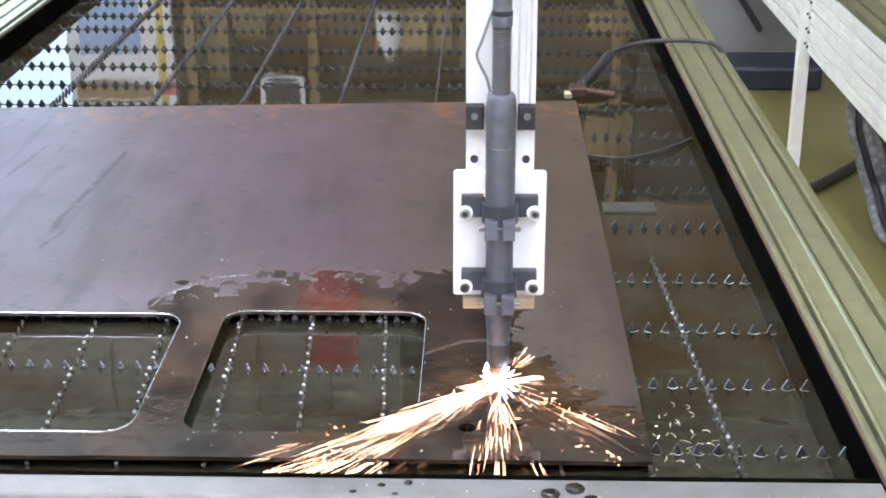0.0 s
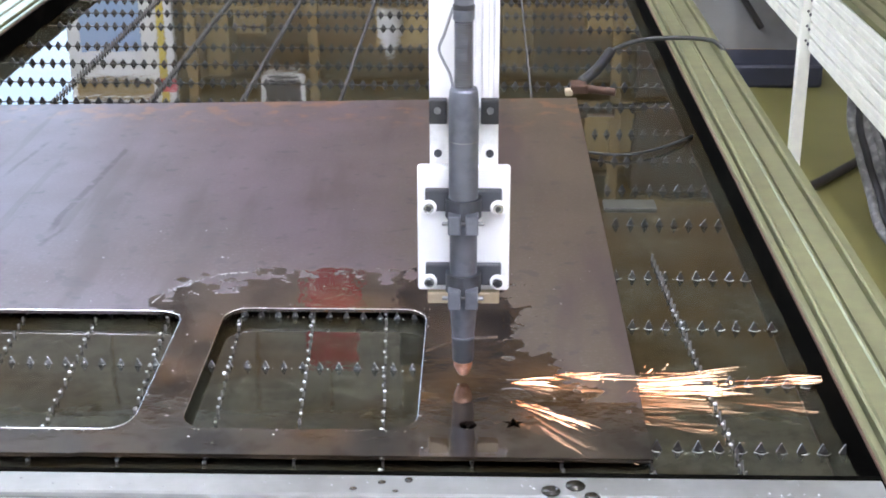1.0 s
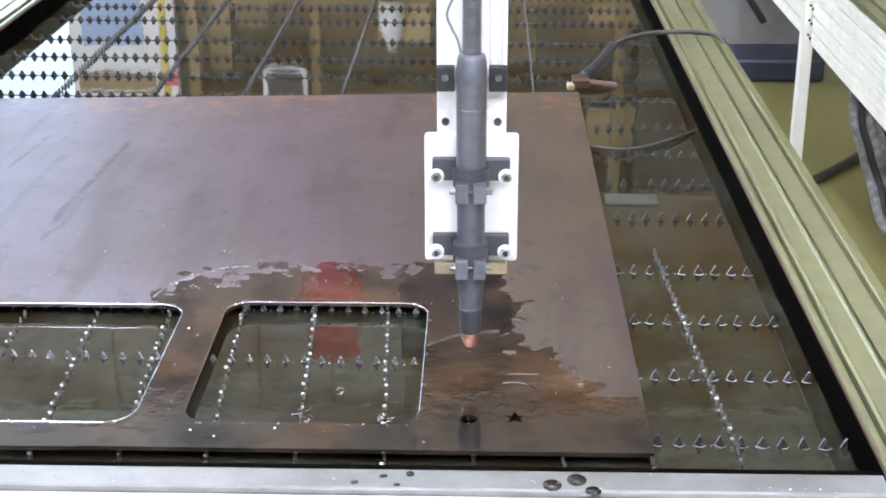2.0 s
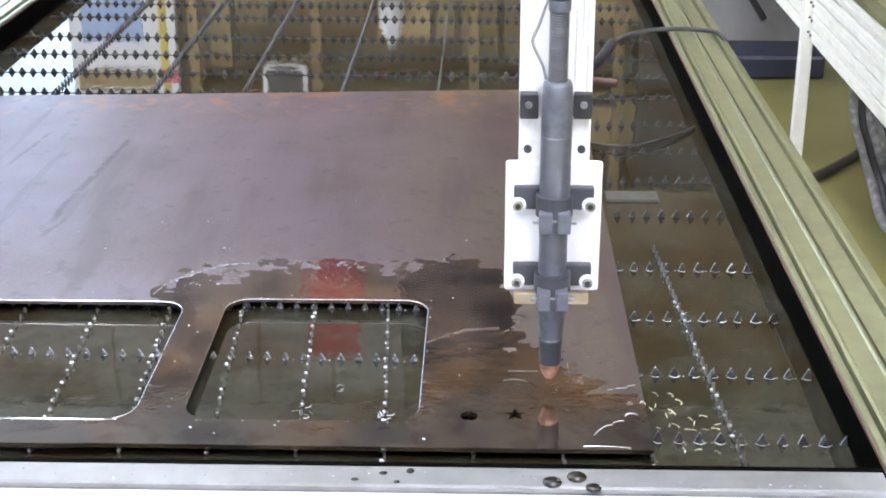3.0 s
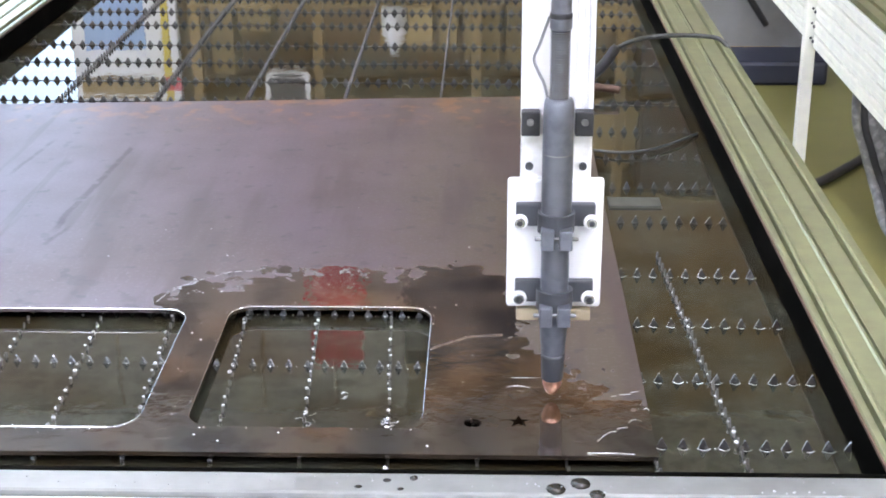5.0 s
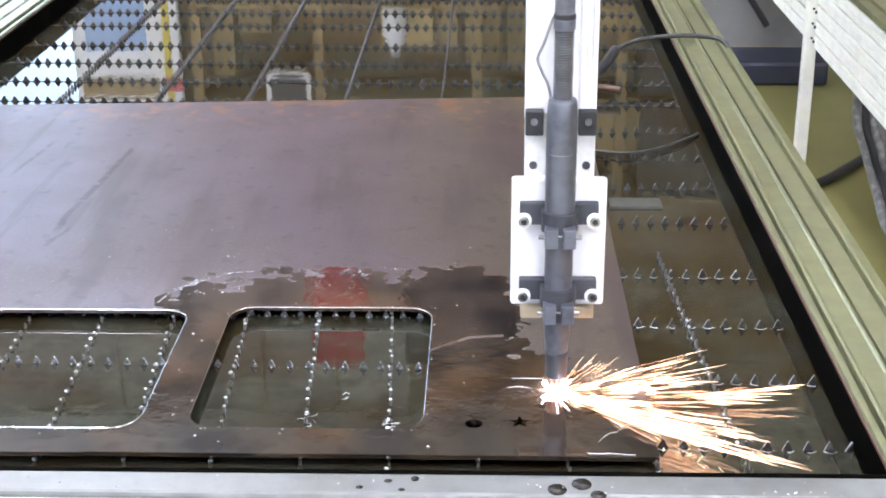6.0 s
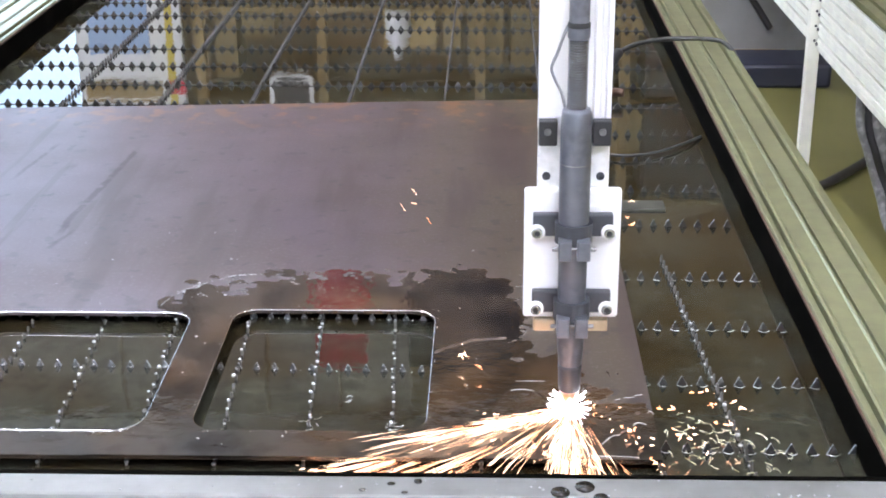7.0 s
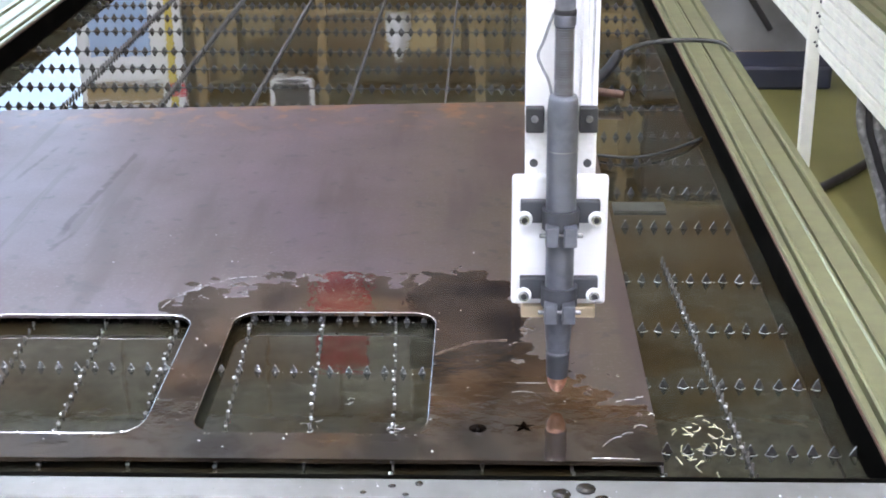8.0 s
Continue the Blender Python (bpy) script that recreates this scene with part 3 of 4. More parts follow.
for k in range(70):           # loose drops and slag grains on the plate
    x, y = random.uniform(-0.95, -0.12), random.uniform(-0.04, 0.75) ** 1.0
    if -0.66 < x < -0.36 and 0.0 < y < 0.36 or x < -0.69 and 0.0 < y < 0.35:
        continue
    drop(random.uniform(0.0008, 0.0022), 0.6, bm, (x, y, Z + TH))
tagged(part("drops", bm, BEADS, smooth=True), "bright water drops and slag grains on the plate", "drops", kind="stuff")
bm = bmesh.new()
for k in range(60):
    drop(random.uniform(0.0007, 0.0018), 0.6, bm, (random.uniform(-0.95, 0.12), FRONT - random.uniform(0.012, 0.046), Z + LIFT + 0.0231))
for k in range(60):           # beads along the rims of the cut-outs
    x0, x1, y0, y1 = random.choice(((-0.648, -0.370, 0.008, 0.350), (-1.0, -0.706, 0.003, 0.338)))
    u = random.random()
    p = random.choice(((x0 + (x1 - x0) * u, y0 - 0.004), (x0 + (x1 - x0) * u, y1 + 0.003), (x0 - 0.004, y0 + (y1 - y0) * u), (x1 + 0.004, y0 + (y1 - y0) * u)))
    drop(random.uniform(0.0006, 0.0015), 0.6, bm, (*p, Z + TH))
tagged(part("drops", bm, BEADS, smooth=True), "fine water drops on the front rail and cut rims", "drops", kind="stuff")
# Pale tubes painted as the highlights along film rims and fresh cuts.
RIMS = [[(-0.1666, -0.0194), (-0.1589, -0.0071), (-0.1514, 0.0014), (-0.1436, 0.0032)], [(-0.1423, 0.0089), (-0.1359, 0.0130), (-0.1292, 0.0137)],
        [(-0.1271, 0.0245), (-0.1240, 0.0303), (-0.1183, 0.0322), (-0.1117, 0.0283)], [(-0.1066, 0.0570), (-0.1033, 0.0612), (-0.1000, 0.0554)],
        [(-0.1431, 0.0895), (-0.1362, 0.0921)], [(-0.1320, 0.0947), (-0.1188, 0.0962)], [(-0.1181, 0.1011), (-0.1086, 0.1038)], [(-0.1806, -0.0465), (-0.1565, -0.0460), (-0.1273, -0.0486)]]
bm = bmesh.new()
for line in RIMS:
    tube([(x, y, Z + TH) for x, y in line], 0.0007, 6, bm)
film_rim = tagged(part("water_rim_glint", bm, BEADS, smooth=True), "thin pale lines painted as highlights on water film rims", "water film", kind="stuff")
bm = bmesh.new()
tube([(-0.263, 0.1378, Z + TH), (-0.245, 0.1380, Z + TH), (-0.226, 0.1381, Z + TH)], 0.0005, 6, bm)
tube([(-0.2690, 0.1125, Z + TH), (-0.2600, 0.1152, Z + TH), (-0.2508, 0.1152, Z + TH), (-0.2400, 0.1105, Z + TH)], 0.0005, 6, bm)
tagged(part("water_rim_glint", bm, BEADS, smooth=True), "thin pale lines painted as highlights along the fresh cuts", "water film", kind="stuff")
# Pale broken tubes painted for the glare at the puddle's rim; bubbles beside.
r = random.Random(12)
bm = bmesh.new()
edge_way = [(-0.756, 0.366), (-0.744, 0.403), (-0.724, 0.426), (-0.702, 0.447), (-0.676, 0.470), (-0.640, 0.478)]
for (ax, ay), (bx, by) in zip(edge_way, edge_way[1:]):
    for k in range(3):
        u, v = k / 3, (k + r.uniform(0.5, 0.95)) / 3
        tube([(ax + (bx - ax) * q + r.gauss(0, 0.0016), ay + (by - ay) * q + r.gauss(0, 0.0025), Z + TH) for q in (u, (u + v) / 2, v)], r.uniform(0.0004, 0.0008), 6, bm, 4)
for k in range(15):
    x, y = r.gauss(-0.705, 0.022), r.gauss(0.418, 0.018)
    drop(r.uniform(0.0010, 0.0030), r.uniform(0.25, 0.5), bm, (x, y, Z + TH))
tagged(part("water_rim_glint", bm, BEADS, smooth=True), "lumpy pale rim painted as the puddle's glare, with bubbles", "water film", kind="stuff")
# Brown tubes drawn for the line at the edge of a water film.
RIDGE = mat("film_edge_brown", (0.05, 0.033, 0.021), 0.35, grain=(120, (0.11, 0.085, 0.06), 0.46, 0.66), stain=(40, (0.03, 0.02, 0.014), 0.5, 0.65))
bm = bmesh.new()
for dy, rad in ((0.0, 0.0013), (-0.0035, 0.0009)):
    tube([(-0.364, 0.220 + dy, Z + TH), (-0.342, 0.239 + dy, Z + TH), (-0.318, 0.255 + dy, Z + TH), (-0.301, 0.259 + dy, Z + TH), (-0.273, 0.263 + dy, Z + TH)], rad, 6, bm, 6)
for v in bm.verts:
    v.co.xy += 0.0022 * noise.noise_vector(v.co * 120).xy
tagged(part("film_edge_ridge", bm, RIDGE, smooth=True), "thin brown ridge drawn as the edge of the puddle's water film", "silt", kind="stuff")
SPOT = mat("dark_wet_spot", (0.03, 0.028, 0.025), 0.22, grain=(90, (0.07, 0.064, 0.056), 0.45, 0.7))
for x, y, r in ((-0.222, -0.196, 0.0115), (-0.196, -0.185, 0.012), (-0.180, -0.206, 0.0095), (-0.398, -0.182, 0.005), (-0.427, -0.195, 0.0045), (-0.383, -0.199, 0.004), (-0.370, -0.177, 0.005)):
    ob = part("wet_spot", drop(r, 0.02), SPOT, smooth=True)
    ob.matrix_basis = pose(x, y + 0.0185, Z + LIFT + 0.0231)
    tagged(ob, "dark wet spot on the aluminium front rail", "puddle", "wet spots")

# earth clamp with its cable over the rail
CABLE = mat("dark_cable", (0.025, 0.027, 0.024), 0.6, grain=(60, (0.045, 0.045, 0.04), 0.4, 0.7))
GRIP = mat("black_grip", (0.015, 0.016, 0.018), 0.45, grain=(50, (0.03, 0.03, 0.03), 0.4, 0.7))
JAW = mat("rusty_copper_jaw", (0.07, 0.036, 0.021), 0.5, 0.4, grain=(60, (0.1, 0.05, 0.03), 0.5, 0.7))
clampy = tagged(empty("earth_clamp"), "black earth clamp with rusty jaws resting on the slats", "clamp")
part("handle", tube([(-0.0837, 1.495, Z + 0.020), (-0.0466, 1.5512, Z + 0.035), (-0.0119, 1.6413, Z + 0.050)], 0.0115, 12), GRIP, clampy, "black grip", True)
part("lower_handle", tube([(-0.085, 1.478, Z + 0.012), (-0.05, 1.464, Z + 0.012), (-0.015, 1.4539, Z + 0.010)], 0.0085, 12), JAW, clampy, "rusty brown handle", True)
part("jaw", box(-0.108, -0.072, 1.456, 1.502, Z + 0.004, Z + 0.024, 0.004), JAW, clampy, "rusty copper jaw")
part("jaw_tip", box(-0.120, -0.104, 1.450, 1.478, Z + 0.002, Z + 0.014, 0.003), BRASS, clampy, "pale worn jaw tip")
part("cable", tube([(-0.0119, 1.6413, Z + 0.050), (0.0179, 1.6715, Z + 0.058), (0.06, 1.70, Z + 0.062), (0.1168, 1.7153, Z + 0.064), (0.1935, 1.7196, Z + 0.062), (0.2337, 1.687, Z + 0.056), (0.268, 1.66, Z + 0.0), (0.29, 1.66, Z - 0.1), (0.29, 1.68, 0.02)], 0.0052, 10), CABLE, clampy, "dark earth cable", True)
loop = part("wire_loop", tube([(-0.10, 1.10, Z - 0.007), (-0.04, 1.075, Z - 0.004), (0.02, 1.10, Z - 0.004), (0.08, 1.16, Z - 0.005), (0.115, 1.215, Z - 0.01)], 0.0029, 8), CABLE, smooth=True)
tagged(loop, "thin dark cable lying in the water on the slats", "cable")
off = part("steel_offcut", box(-0.088, 0.0, 0.80, 0.845, Z - 0.016, Z - 0.0085, 0.001), mat("pale_offcut", (0.075, 0.078, 0.062), 0.4, 0.2, grain=(40, (0.05, 0.05, 0.04), 0.4, 0.7)))
tagged(off, "pale flat steel offcut lying in the water", "offcut")

# ---- the second table beside, and what lies under it ----
PALE = mat("white_extrusion", (0.82, 0.82, 0.72), 0.45, 0.1, grain=(14, (0.72, 0.72, 0.65), 0.4, 0.7))
SX, S0, S1 = 0.785, 0.42, 0.665          # skirt's face and its heights
other = tagged(empty("second_table"), "second cutting table with grooved white aluminium sides", "cutting table")
BOARD = [(0.0, 0.0), (0.0, 0.017), (0.003, 0.019), (0.0, 0.021), (0.0, 0.0375), (0.002, 0.0395), (0.030, 0.0395), (0.030, -0.0015), (0.002, -0.0015)]
for y, d in ((1.2, 2.005), (3.26, 2.2), (5.54, 1.3)):
    ob = part("back_sheet", box(0.031, 0.037, 0, d, S0, S1), ALU, other, "dull back sheet behind the boards")
    ob.location = (SX, y, 0)
    for k in range(5):
        ob = part("side_board", extrusion(BOARD, d), PALE, other, "white grooved side board")
        ob.location = (SX, y, S0 + 0.0015 + 0.0495 * k)
top = [(0.0, S1 + 0.001), (0.0, S1 + 0.02), (0.03, S1 + 0.02), (0.032, S1 + 0.008), (0.040, S1 + 0.008), (0.042, S1 + 0.021), (0.085, S1 + 0.021), (0.087, S1 + 0.01), (0.095, S1 + 0.01), (0.097, S1 + 0.021), (0.14, S1 + 0.02), (0.14, S1 + 0.001)]
ob = part("top_rail", extrusion(top, 5.6), ALU, other, "grooved aluminium top rail")
ob.location = (SX - 0.002, 1.2, 0)
for y in (1.25, 4.4, 6.7):
    part("cross_beam", box(SX + 0.138, SX + 1.6, y, y + 0.05, S1 - 0.05, S1 + 0.001, 0.003), PALE, other, "white cross beam")
for y in (3.232, 5.51):
    leg = part("leg", box(SX - 0.028, SX + 0.012, y - 0.02, y + 0.02, 0.012, S1 + 0.001, 0.003), PALE, other, "white square leg")
    part("foot", lathe([(0.016, 0), (0.018, 0.003), (0.016, 0.010), (0.008, 0.0125)], 16, at=(SX - 0.008, y, 0)), STEEL, leg)
    for k in range(5):
        for dy in (-0.028, 0.028):
            part("bolt", lathe([(0.006, 0), (0.006, 0.004), (0.004, 0.006)], 10, at=(SX + 0.001, y + dy, S0 + 0.02 + 0.049 * k), turn=Matrix.Rotation(radians(-90), 4, "Y")), CLAMP, leg, "dark bolt head")
        # Black disc painted for the shade in each of the leg's holes.
        part("hole", lathe([(0.0045, 0), (0.0045, 0.001)], 10, at=(SX - 0.008, y - 0.0205, S0 + 0.03 + 0.049 * k), turn=Matrix.Rotation(radians(90), 4, "X")), BLACK, leg, "black disc painted as a hole")
for y in (1.3, 6.6):
    part("leg", box(SX + 1.5, SX + 1.56, y, y + 0.06, 0, S1 - 0.05, 0.003), PALE, other)
NAVY = mat("dark_navy_steel", (0.012, 0.015, 0.028), 0.45, grain=(9, (0.02, 0.022, 0.035), 0.4, 0.7))
BIN = mat("grey_sheet_metal", (0.2, 0.205, 0.2), 0.5, grain=(5, (0.13, 0.135, 0.13), 0.4, 0.7), stain=(1.5, (0.2, 0.2, 0.19), 0.45, 0.7))
base = tagged(part("floor_box", box(0.62, 1.10, 4.25, 4.52, 0.0, 0.10, 0.015), NAVY), "low dark navy steel box on the floor", "box")
grey = tagged(empty("grey_bin", 0, 0, 0), "grey sheet-metal bin with a black edge strip", "bin")
part("body", box(0.50, 1.9, 4.75, 6.1, 0.0, 0.62, 0.01), BIN, grey)
part("strip", tube([(0.60, 4.73, 0.60), (0.80, 4.735, 0.33), (0.93, 4.735, 0.14)], 0.014, 8), BLACK, grey, "black edge strip", True)
tagged(part("wooden_batten", box(0.45, 1.0, 4.66, 4.72, 0.0, 0.05, 0.004), mat("raw_wood", (0.4, 0.25, 0.1), 0.7, grain=(30, (0.3, 0.18, 0.07), 0.4, 0.7))), "raw wooden batten lying on the floor", "batten")
tagged(part("floor_hose", tube([(0.45, 2.78, 0.02), (0.66, 2.88, 0.02), (0.80, 3.0, 0.02), (0.95, 3.18, 0.02), (1.08, 3.33, 0.03), (1.3, 3.4, 0.1)], 0.016, 12), BLACK, smooth=True), "black hose lying across the floor", "hose")
loom = tagged(empty("cable_loom"), "grey wrapped cable loom hanging under the second table", "cables")
GREY = mat("grey_cable_wrap", (0.16, 0.16, 0.155), 0.5, grain=(40, (0.3, 0.3, 0.29), 0.5, 0.7), stain=(11, (0.06, 0.06, 0.06), 0.5, 0.7))
for k in range(5):
    o = 0.022 * k
    part("cable", tube([(0.84 + o, 2.80, 0.60), (0.832 + o, 2.76, 0.33), (0.865 + o, 2.75 - o * 0.5, 0.215), (0.905 + o * 1.1, 2.72, 0.09), (0.91 + o * 1.3, 2.52, 0.02), (1.0 + o, 2.2, 0.02)], 0.015, 10), (GREY, BLACK, GREY, GREY, BLACK)[k], loom, "wrapped cable", True)
tagged(part("dark_cable", tube([(1.0, 2.2, 0.02), (0.86, 2.1, 0.02), (0.80, 2.0, 0.03), (0.86, 1.8, 0.02)], 0.012, 10), BLACK, smooth=True), "black cable lying on the floor", "cable")

# ---- along the far wall: kinds assumed from shapes mirrored in water and plate ----
WOOD = mat("brown_board", (0.34, 0.235, 0.095), 0.7, grain=(18, (0.24, 0.165, 0.065), 0.4, 0.7))
CARD = mat("cardboard", (0.42, 0.31, 0.14), 0.85, grain=(10, (0.34, 0.25, 0.11), 0.4, 0.7), random_tint=0.45)
BLUE = mat("pale_blue_panel", (0.3, 0.45, 0.7), 0.4, grain=(6, (0.4, 0.52, 0.72), 0.4, 0.7))
YELLOW = mat("yellow_paint", (0.7, 0.55, 0.08), 0.5, grain=(8, (0.6, 0.46, 0.06), 0.4, 0.7))
RED = mat("red_paint", (0.6, 0.012, 0.04), 0.5, grain=(6, (0.42, 0.02, 0.03), 0.4, 0.7))
FY = 6.75
cab = tagged(empty("tall_cabinet"), "tall off-white cabinet with a pale blue panel", "cabinet")
part("body", box(-2.74, -2.20, FY, Y1 - 0.01, 0, 2.75, 0.01), WHITE, cab)
part("blue_panel", box(-2.66, -2.30, FY - 0.012, FY - 0.001, 1.45, 1.95, 0.003), BLUE, cab, "pale blue panel")
# Brown panel painted in for the dark of a shelf gap.
part("shelf_gap", box(-2.70, -2.24, FY - 0.012, FY - 0.001, 2.12, 2.24, 0.003), WOOD, cab, "brown panel painted as a dark shelf gap")
post = tagged(empty("marker_post"), "white and yellow post with a red band", "post")
part("white_post", box(-2.145, -2.095, FY - 0.06, FY - 0.01, 0, 3.2, 0.004), WHITE, post)
part("yellow_edge", box(-2.19, -2.147, FY - 0.06, FY - 0.01, 0, 3.2, 0.004), YELLOW, post, "yellow edge")
part("red_band", box(-2.195, -2.09, FY - 0.07, FY - 0.062, 2.10, 2.17, 0.002), RED, post, "red band")
rack = tagged(empty("shelf_rack"), "brown wooden shelf rack filled with boxes", "shelf")
for x in (-2.0, -1.28, -0.35, 0.5, 1.3):
    part("rack_post", box(x - 0.03, x + 0.03, 6.72, 6.78, 0, 2.9, 0.003), WOOD, rack)
for z in (0.5, 1.1, 1.66, 2.24, 2.85):
    part("rack_board", box(-2.03, 1.33, 6.70, 7.18, z, z + 0.03, 0.003), WOOD, rack)
x = -1.93
while x < 1.1:
    w = random.uniform(0.12, 0.34)
    for z in (0.53, 1.13, 1.69, 2.27):
        if random.random() < 0.72:
            ob = part("cardboard_box", box(0, w - 0.02, 0, 0.3, 0, random.uniform(0.16, 0.46), 0.004), CARD)
            ob.matrix_basis = pose(x, 6.79 + random.uniform(0, 0.06), z + 0.001)
            tagged(ob, "tan cardboard box standing on the wooden rack", "box", "boxes on the rack")
    x += w + 0.02
screen = tagged(empty("framed_panel"), "rounded dark panel in a bright frame", "panel")
p = part("frame", prism(rounded(-0.13, 0.13, -0.2, 0.2, 0.07), 0, 0.03, [rounded(-0.105, 0.105, -0.17, 0.17, 0.055)]), WHITE, screen)
part("dark_pane", prism(rounded(-0.104, 0.104, -0.169, 0.169, 0.054), 0.005, 0.02), BLACK, screen)
screen.matrix_basis = pose(-1.46, 6.69, 2.25, 90, 0, 0)
jug = part("white_jug", lathe([(0.07, 0), (0.075, 0.01), (0.075, 0.16), (0.05, 0.21), (0.025, 0.235), (0.025, 0.27), (0.03, 0.275)], 24), WHITE, smooth=True)
jug.location = (-0.83, 6.74, 1.69)
tagged(jug, "white plastic jug on the wooden rack", "jug")
# Stand-in for an unidentified red shape mirrored on the wet plate.
sign = tagged(empty("red_sign"), "red board with a white outline mark, for an unidentified mirrored shape", "sign")
part("board", box(-1.445, -1.105, Y1 - 0.06, Y1 - 0.031, 3.28, 4.22, 0.005), RED, sign)
mark = prism(rounded(-0.14, 0.12, -0.13, 0.13, 0.06), 0, 0.006, [rounded(-0.115, 0.095, -0.105, 0.105, 0.045)])
part("mark", mark, WHITE, sign, "white outline mark").matrix_basis = pose(-1.27, Y1 - 0.061, 3.60, 90, 0, 0)
# Dark box added for the dark patch mirrored on the plate.
vent = tagged(empty("dark_heater"), "dark grey louvred box added on the wall as a dark reflection", "heater")
part("casing", box(-0.82, -0.10, Y1 - 0.3, Y1 - 0.01, 3.35, 4.1, 0.02), BLACK, vent)
for k in range(6):
    part("louvre", box(-0.78, -0.14, Y1 - 0.315, Y1 - 0.302, 3.42 + 0.11 * k, 3.47 + 0.11 * k, 0.002), CLAMP, vent)

# Cupboard out of view, added so the right-hand water mirrors something dark.
DARKWOOD = mat("dark_brown_board", (0.06, 0.038, 0.024), 0.6, grain=(14, (0.04, 0.026, 0.017), 0.4, 0.7), stain=(2, (0.085, 0.05, 0.03), 0.5, 0.7))
cup = tagged(empty("storage_cupboard"), "dark brown cupboard added by the wall to darken the reflection", "cupboard")
part("body", box(0.62, 1.86, Y1 - 0.42, Y1 - 0.012, 0, 2.85, 0.006), DARKWOOD, cup)
for k in range(2):
    leaf = part("door", box(0.635 + 0.61 * k, 1.235 + 0.61 * k, Y1 - 0.442, Y1 - 0.422, 0.08, 2.83, 0.004), DARKWOOD, cup)
    part("handle", box(1.18 + 0.10 * k, 1.195 + 0.10 * k, Y1 - 0.47, Y1 - 0.443, 1.0, 1.2, 0.003), ALU, leaf, "pale metal handle")

# ---- disturbed water: lumps that rise and sink back ----
FOAM = mat("stirred_water", (0.02, 0.021, 0.016), 0.04, 0.0, 2.0, grain=(60, (0.06, 0.06, 0.05), 0.5, 0.7), bump=0.12, bump_scale=70)


def splash(name, wide, deep, high, count, seed, label):
    """A patch of lumpy, glittering water, its rim under the surface."""
    r = random.Random(seed)
    bm = bmesh.new()
    for k in range(count):
        a, d = r.uniform(0, 6.28), math.sqrt(r.random())
        size = r.uniform(0.004, 0.017) * (1.1 - 0.5 * d)
        bmesh.ops.create_icosphere(bm, subdivisions=3, radius=size, matrix=Matrix.Translation((wide * d * math.cos(a), deep * d * math.sin(a), r.uniform(-0.3, 0.6) * high)) @ Matrix.Rotation(r.uniform(0, 3), 4, "Z") @ Matrix.Diagonal((1, r.uniform(0.4, 1.2), r.uniform(0.10, 0.30), 1)))
    for v in bm.verts:
        v.co += 0.0045 * noise.noise_vector(v.co * 90)
    return tagged(part(name, bm, FOAM, smooth=True), label, "splash", kind="stuff")


# Pale yellow painted on the ripple strokes as their glitter.
GLINT = mat("painted_water_glint", (0.80, 0.80, 0.58), 0.08, 0.3, grain=(200, (0.5, 0.5, 0.34), 0.4, 0.7))


def ripples(name, wide, deep, count, seed, label):
    """Short curling strokes flat on the water, coloured pale as the glints of ripples."""
    r = random.Random(seed)
    bm = bmesh.new()
    for k in range(count):
        a, d = r.uniform(0, 6.28), math.sqrt(r.random())
        x, y, h, bend = wide * d * math.cos(a), deep * d * math.sin(a), r.gauss(0, 0.7), r.uniform(-0.9, 0.9)
        pts = [(x, y, 0.0)]
        for m in range(r.choice((2, 3, 3, 4))):
            n = r.uniform(0.002, 0.0045)
            x, y, h = x + n * math.cos(h), y + 1.4 * n * math.sin(h), h + bend
            pts.append((x, y, r.uniform(-0.0002, 0.0006)))
        tube(pts, r.uniform(0.0003, 0.0007), 6, bm, 4)
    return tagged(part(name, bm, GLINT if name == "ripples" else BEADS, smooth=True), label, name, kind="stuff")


SPLASHES = [(splash("splash", 0.026, 0.085, 0.008, 36, 1, "lumpy splash of water in the cut-out"), -0.396, 0.150, ((1.08, -0.05), (1.17, -0.002), (1.3, 0.001), (1.45, 0.0), (1.6, 0.002), (1.8, -0.004), (2.1, -0.05))),
            (splash("splash", 0.026, 0.050, 0.006, 14, 2, "lumpy splash of water in the cut-out"), -0.425, 0.12, ((1.2, -0.05), (1.35, -0.003), (1.6, 0.0), (1.75, -0.003), (2.0, -0.05))),
            (ripples("ripples", 0.042, 0.070, 42, 3, "pale strokes painted as glitter of ripples beside the plate"), -0.055, 0.02, ((5.7, -0.05), (5.85, 0.0), (6.1, 0.0), (6.3, 0.0), (7.0, 0.0), (8.0, 0.0))),
            (ripples("ripples", 0.050, 0.060, 26, 4, "pale strokes painted as glitter of ripples beside the plate"), 0.01, 0.00, ((6.8, -0.05), (6.9, 0.0), (7.3, 0.0), (7.75, 0.0), (7.85, -0.05))),
            (ripples("ripples", 0.034, 0.075, 26, 5, "pale strokes painted as glitter of ripples beside the plate"), -0.055, 0.04, ((-0.1, 0.0), (0.0, 0.0), (0.6, 0.0), (0.75, -0.05), (2.6, -0.05), (2.75, 0.0), (3.05, 0.0), (3.2, -0.05))),
            (ripples("foam", 0.012, 0.012, 5, 6, "bright foam at the slats in the cut-out"), -0.515, 0.062, ((1.3, -0.05), (1.4, 0.0005), (8.0, 0.0005))),
            (ripples("foam", 0.010, 0.012, 7, 7, "bright foam at the slats in the cut-out"), -0.412, 0.048, ((1.3, -0.05), (1.4, 0.0005), (8.0, 0.0005))),
            (ripples("foam", 0.006, 0.010, 3, 8, "bright foam at the slats in the cut-out"), -0.474, 0.115, ((1.3, -0.05), (1.4, 0.0005), (8.0, 0.0005)))]

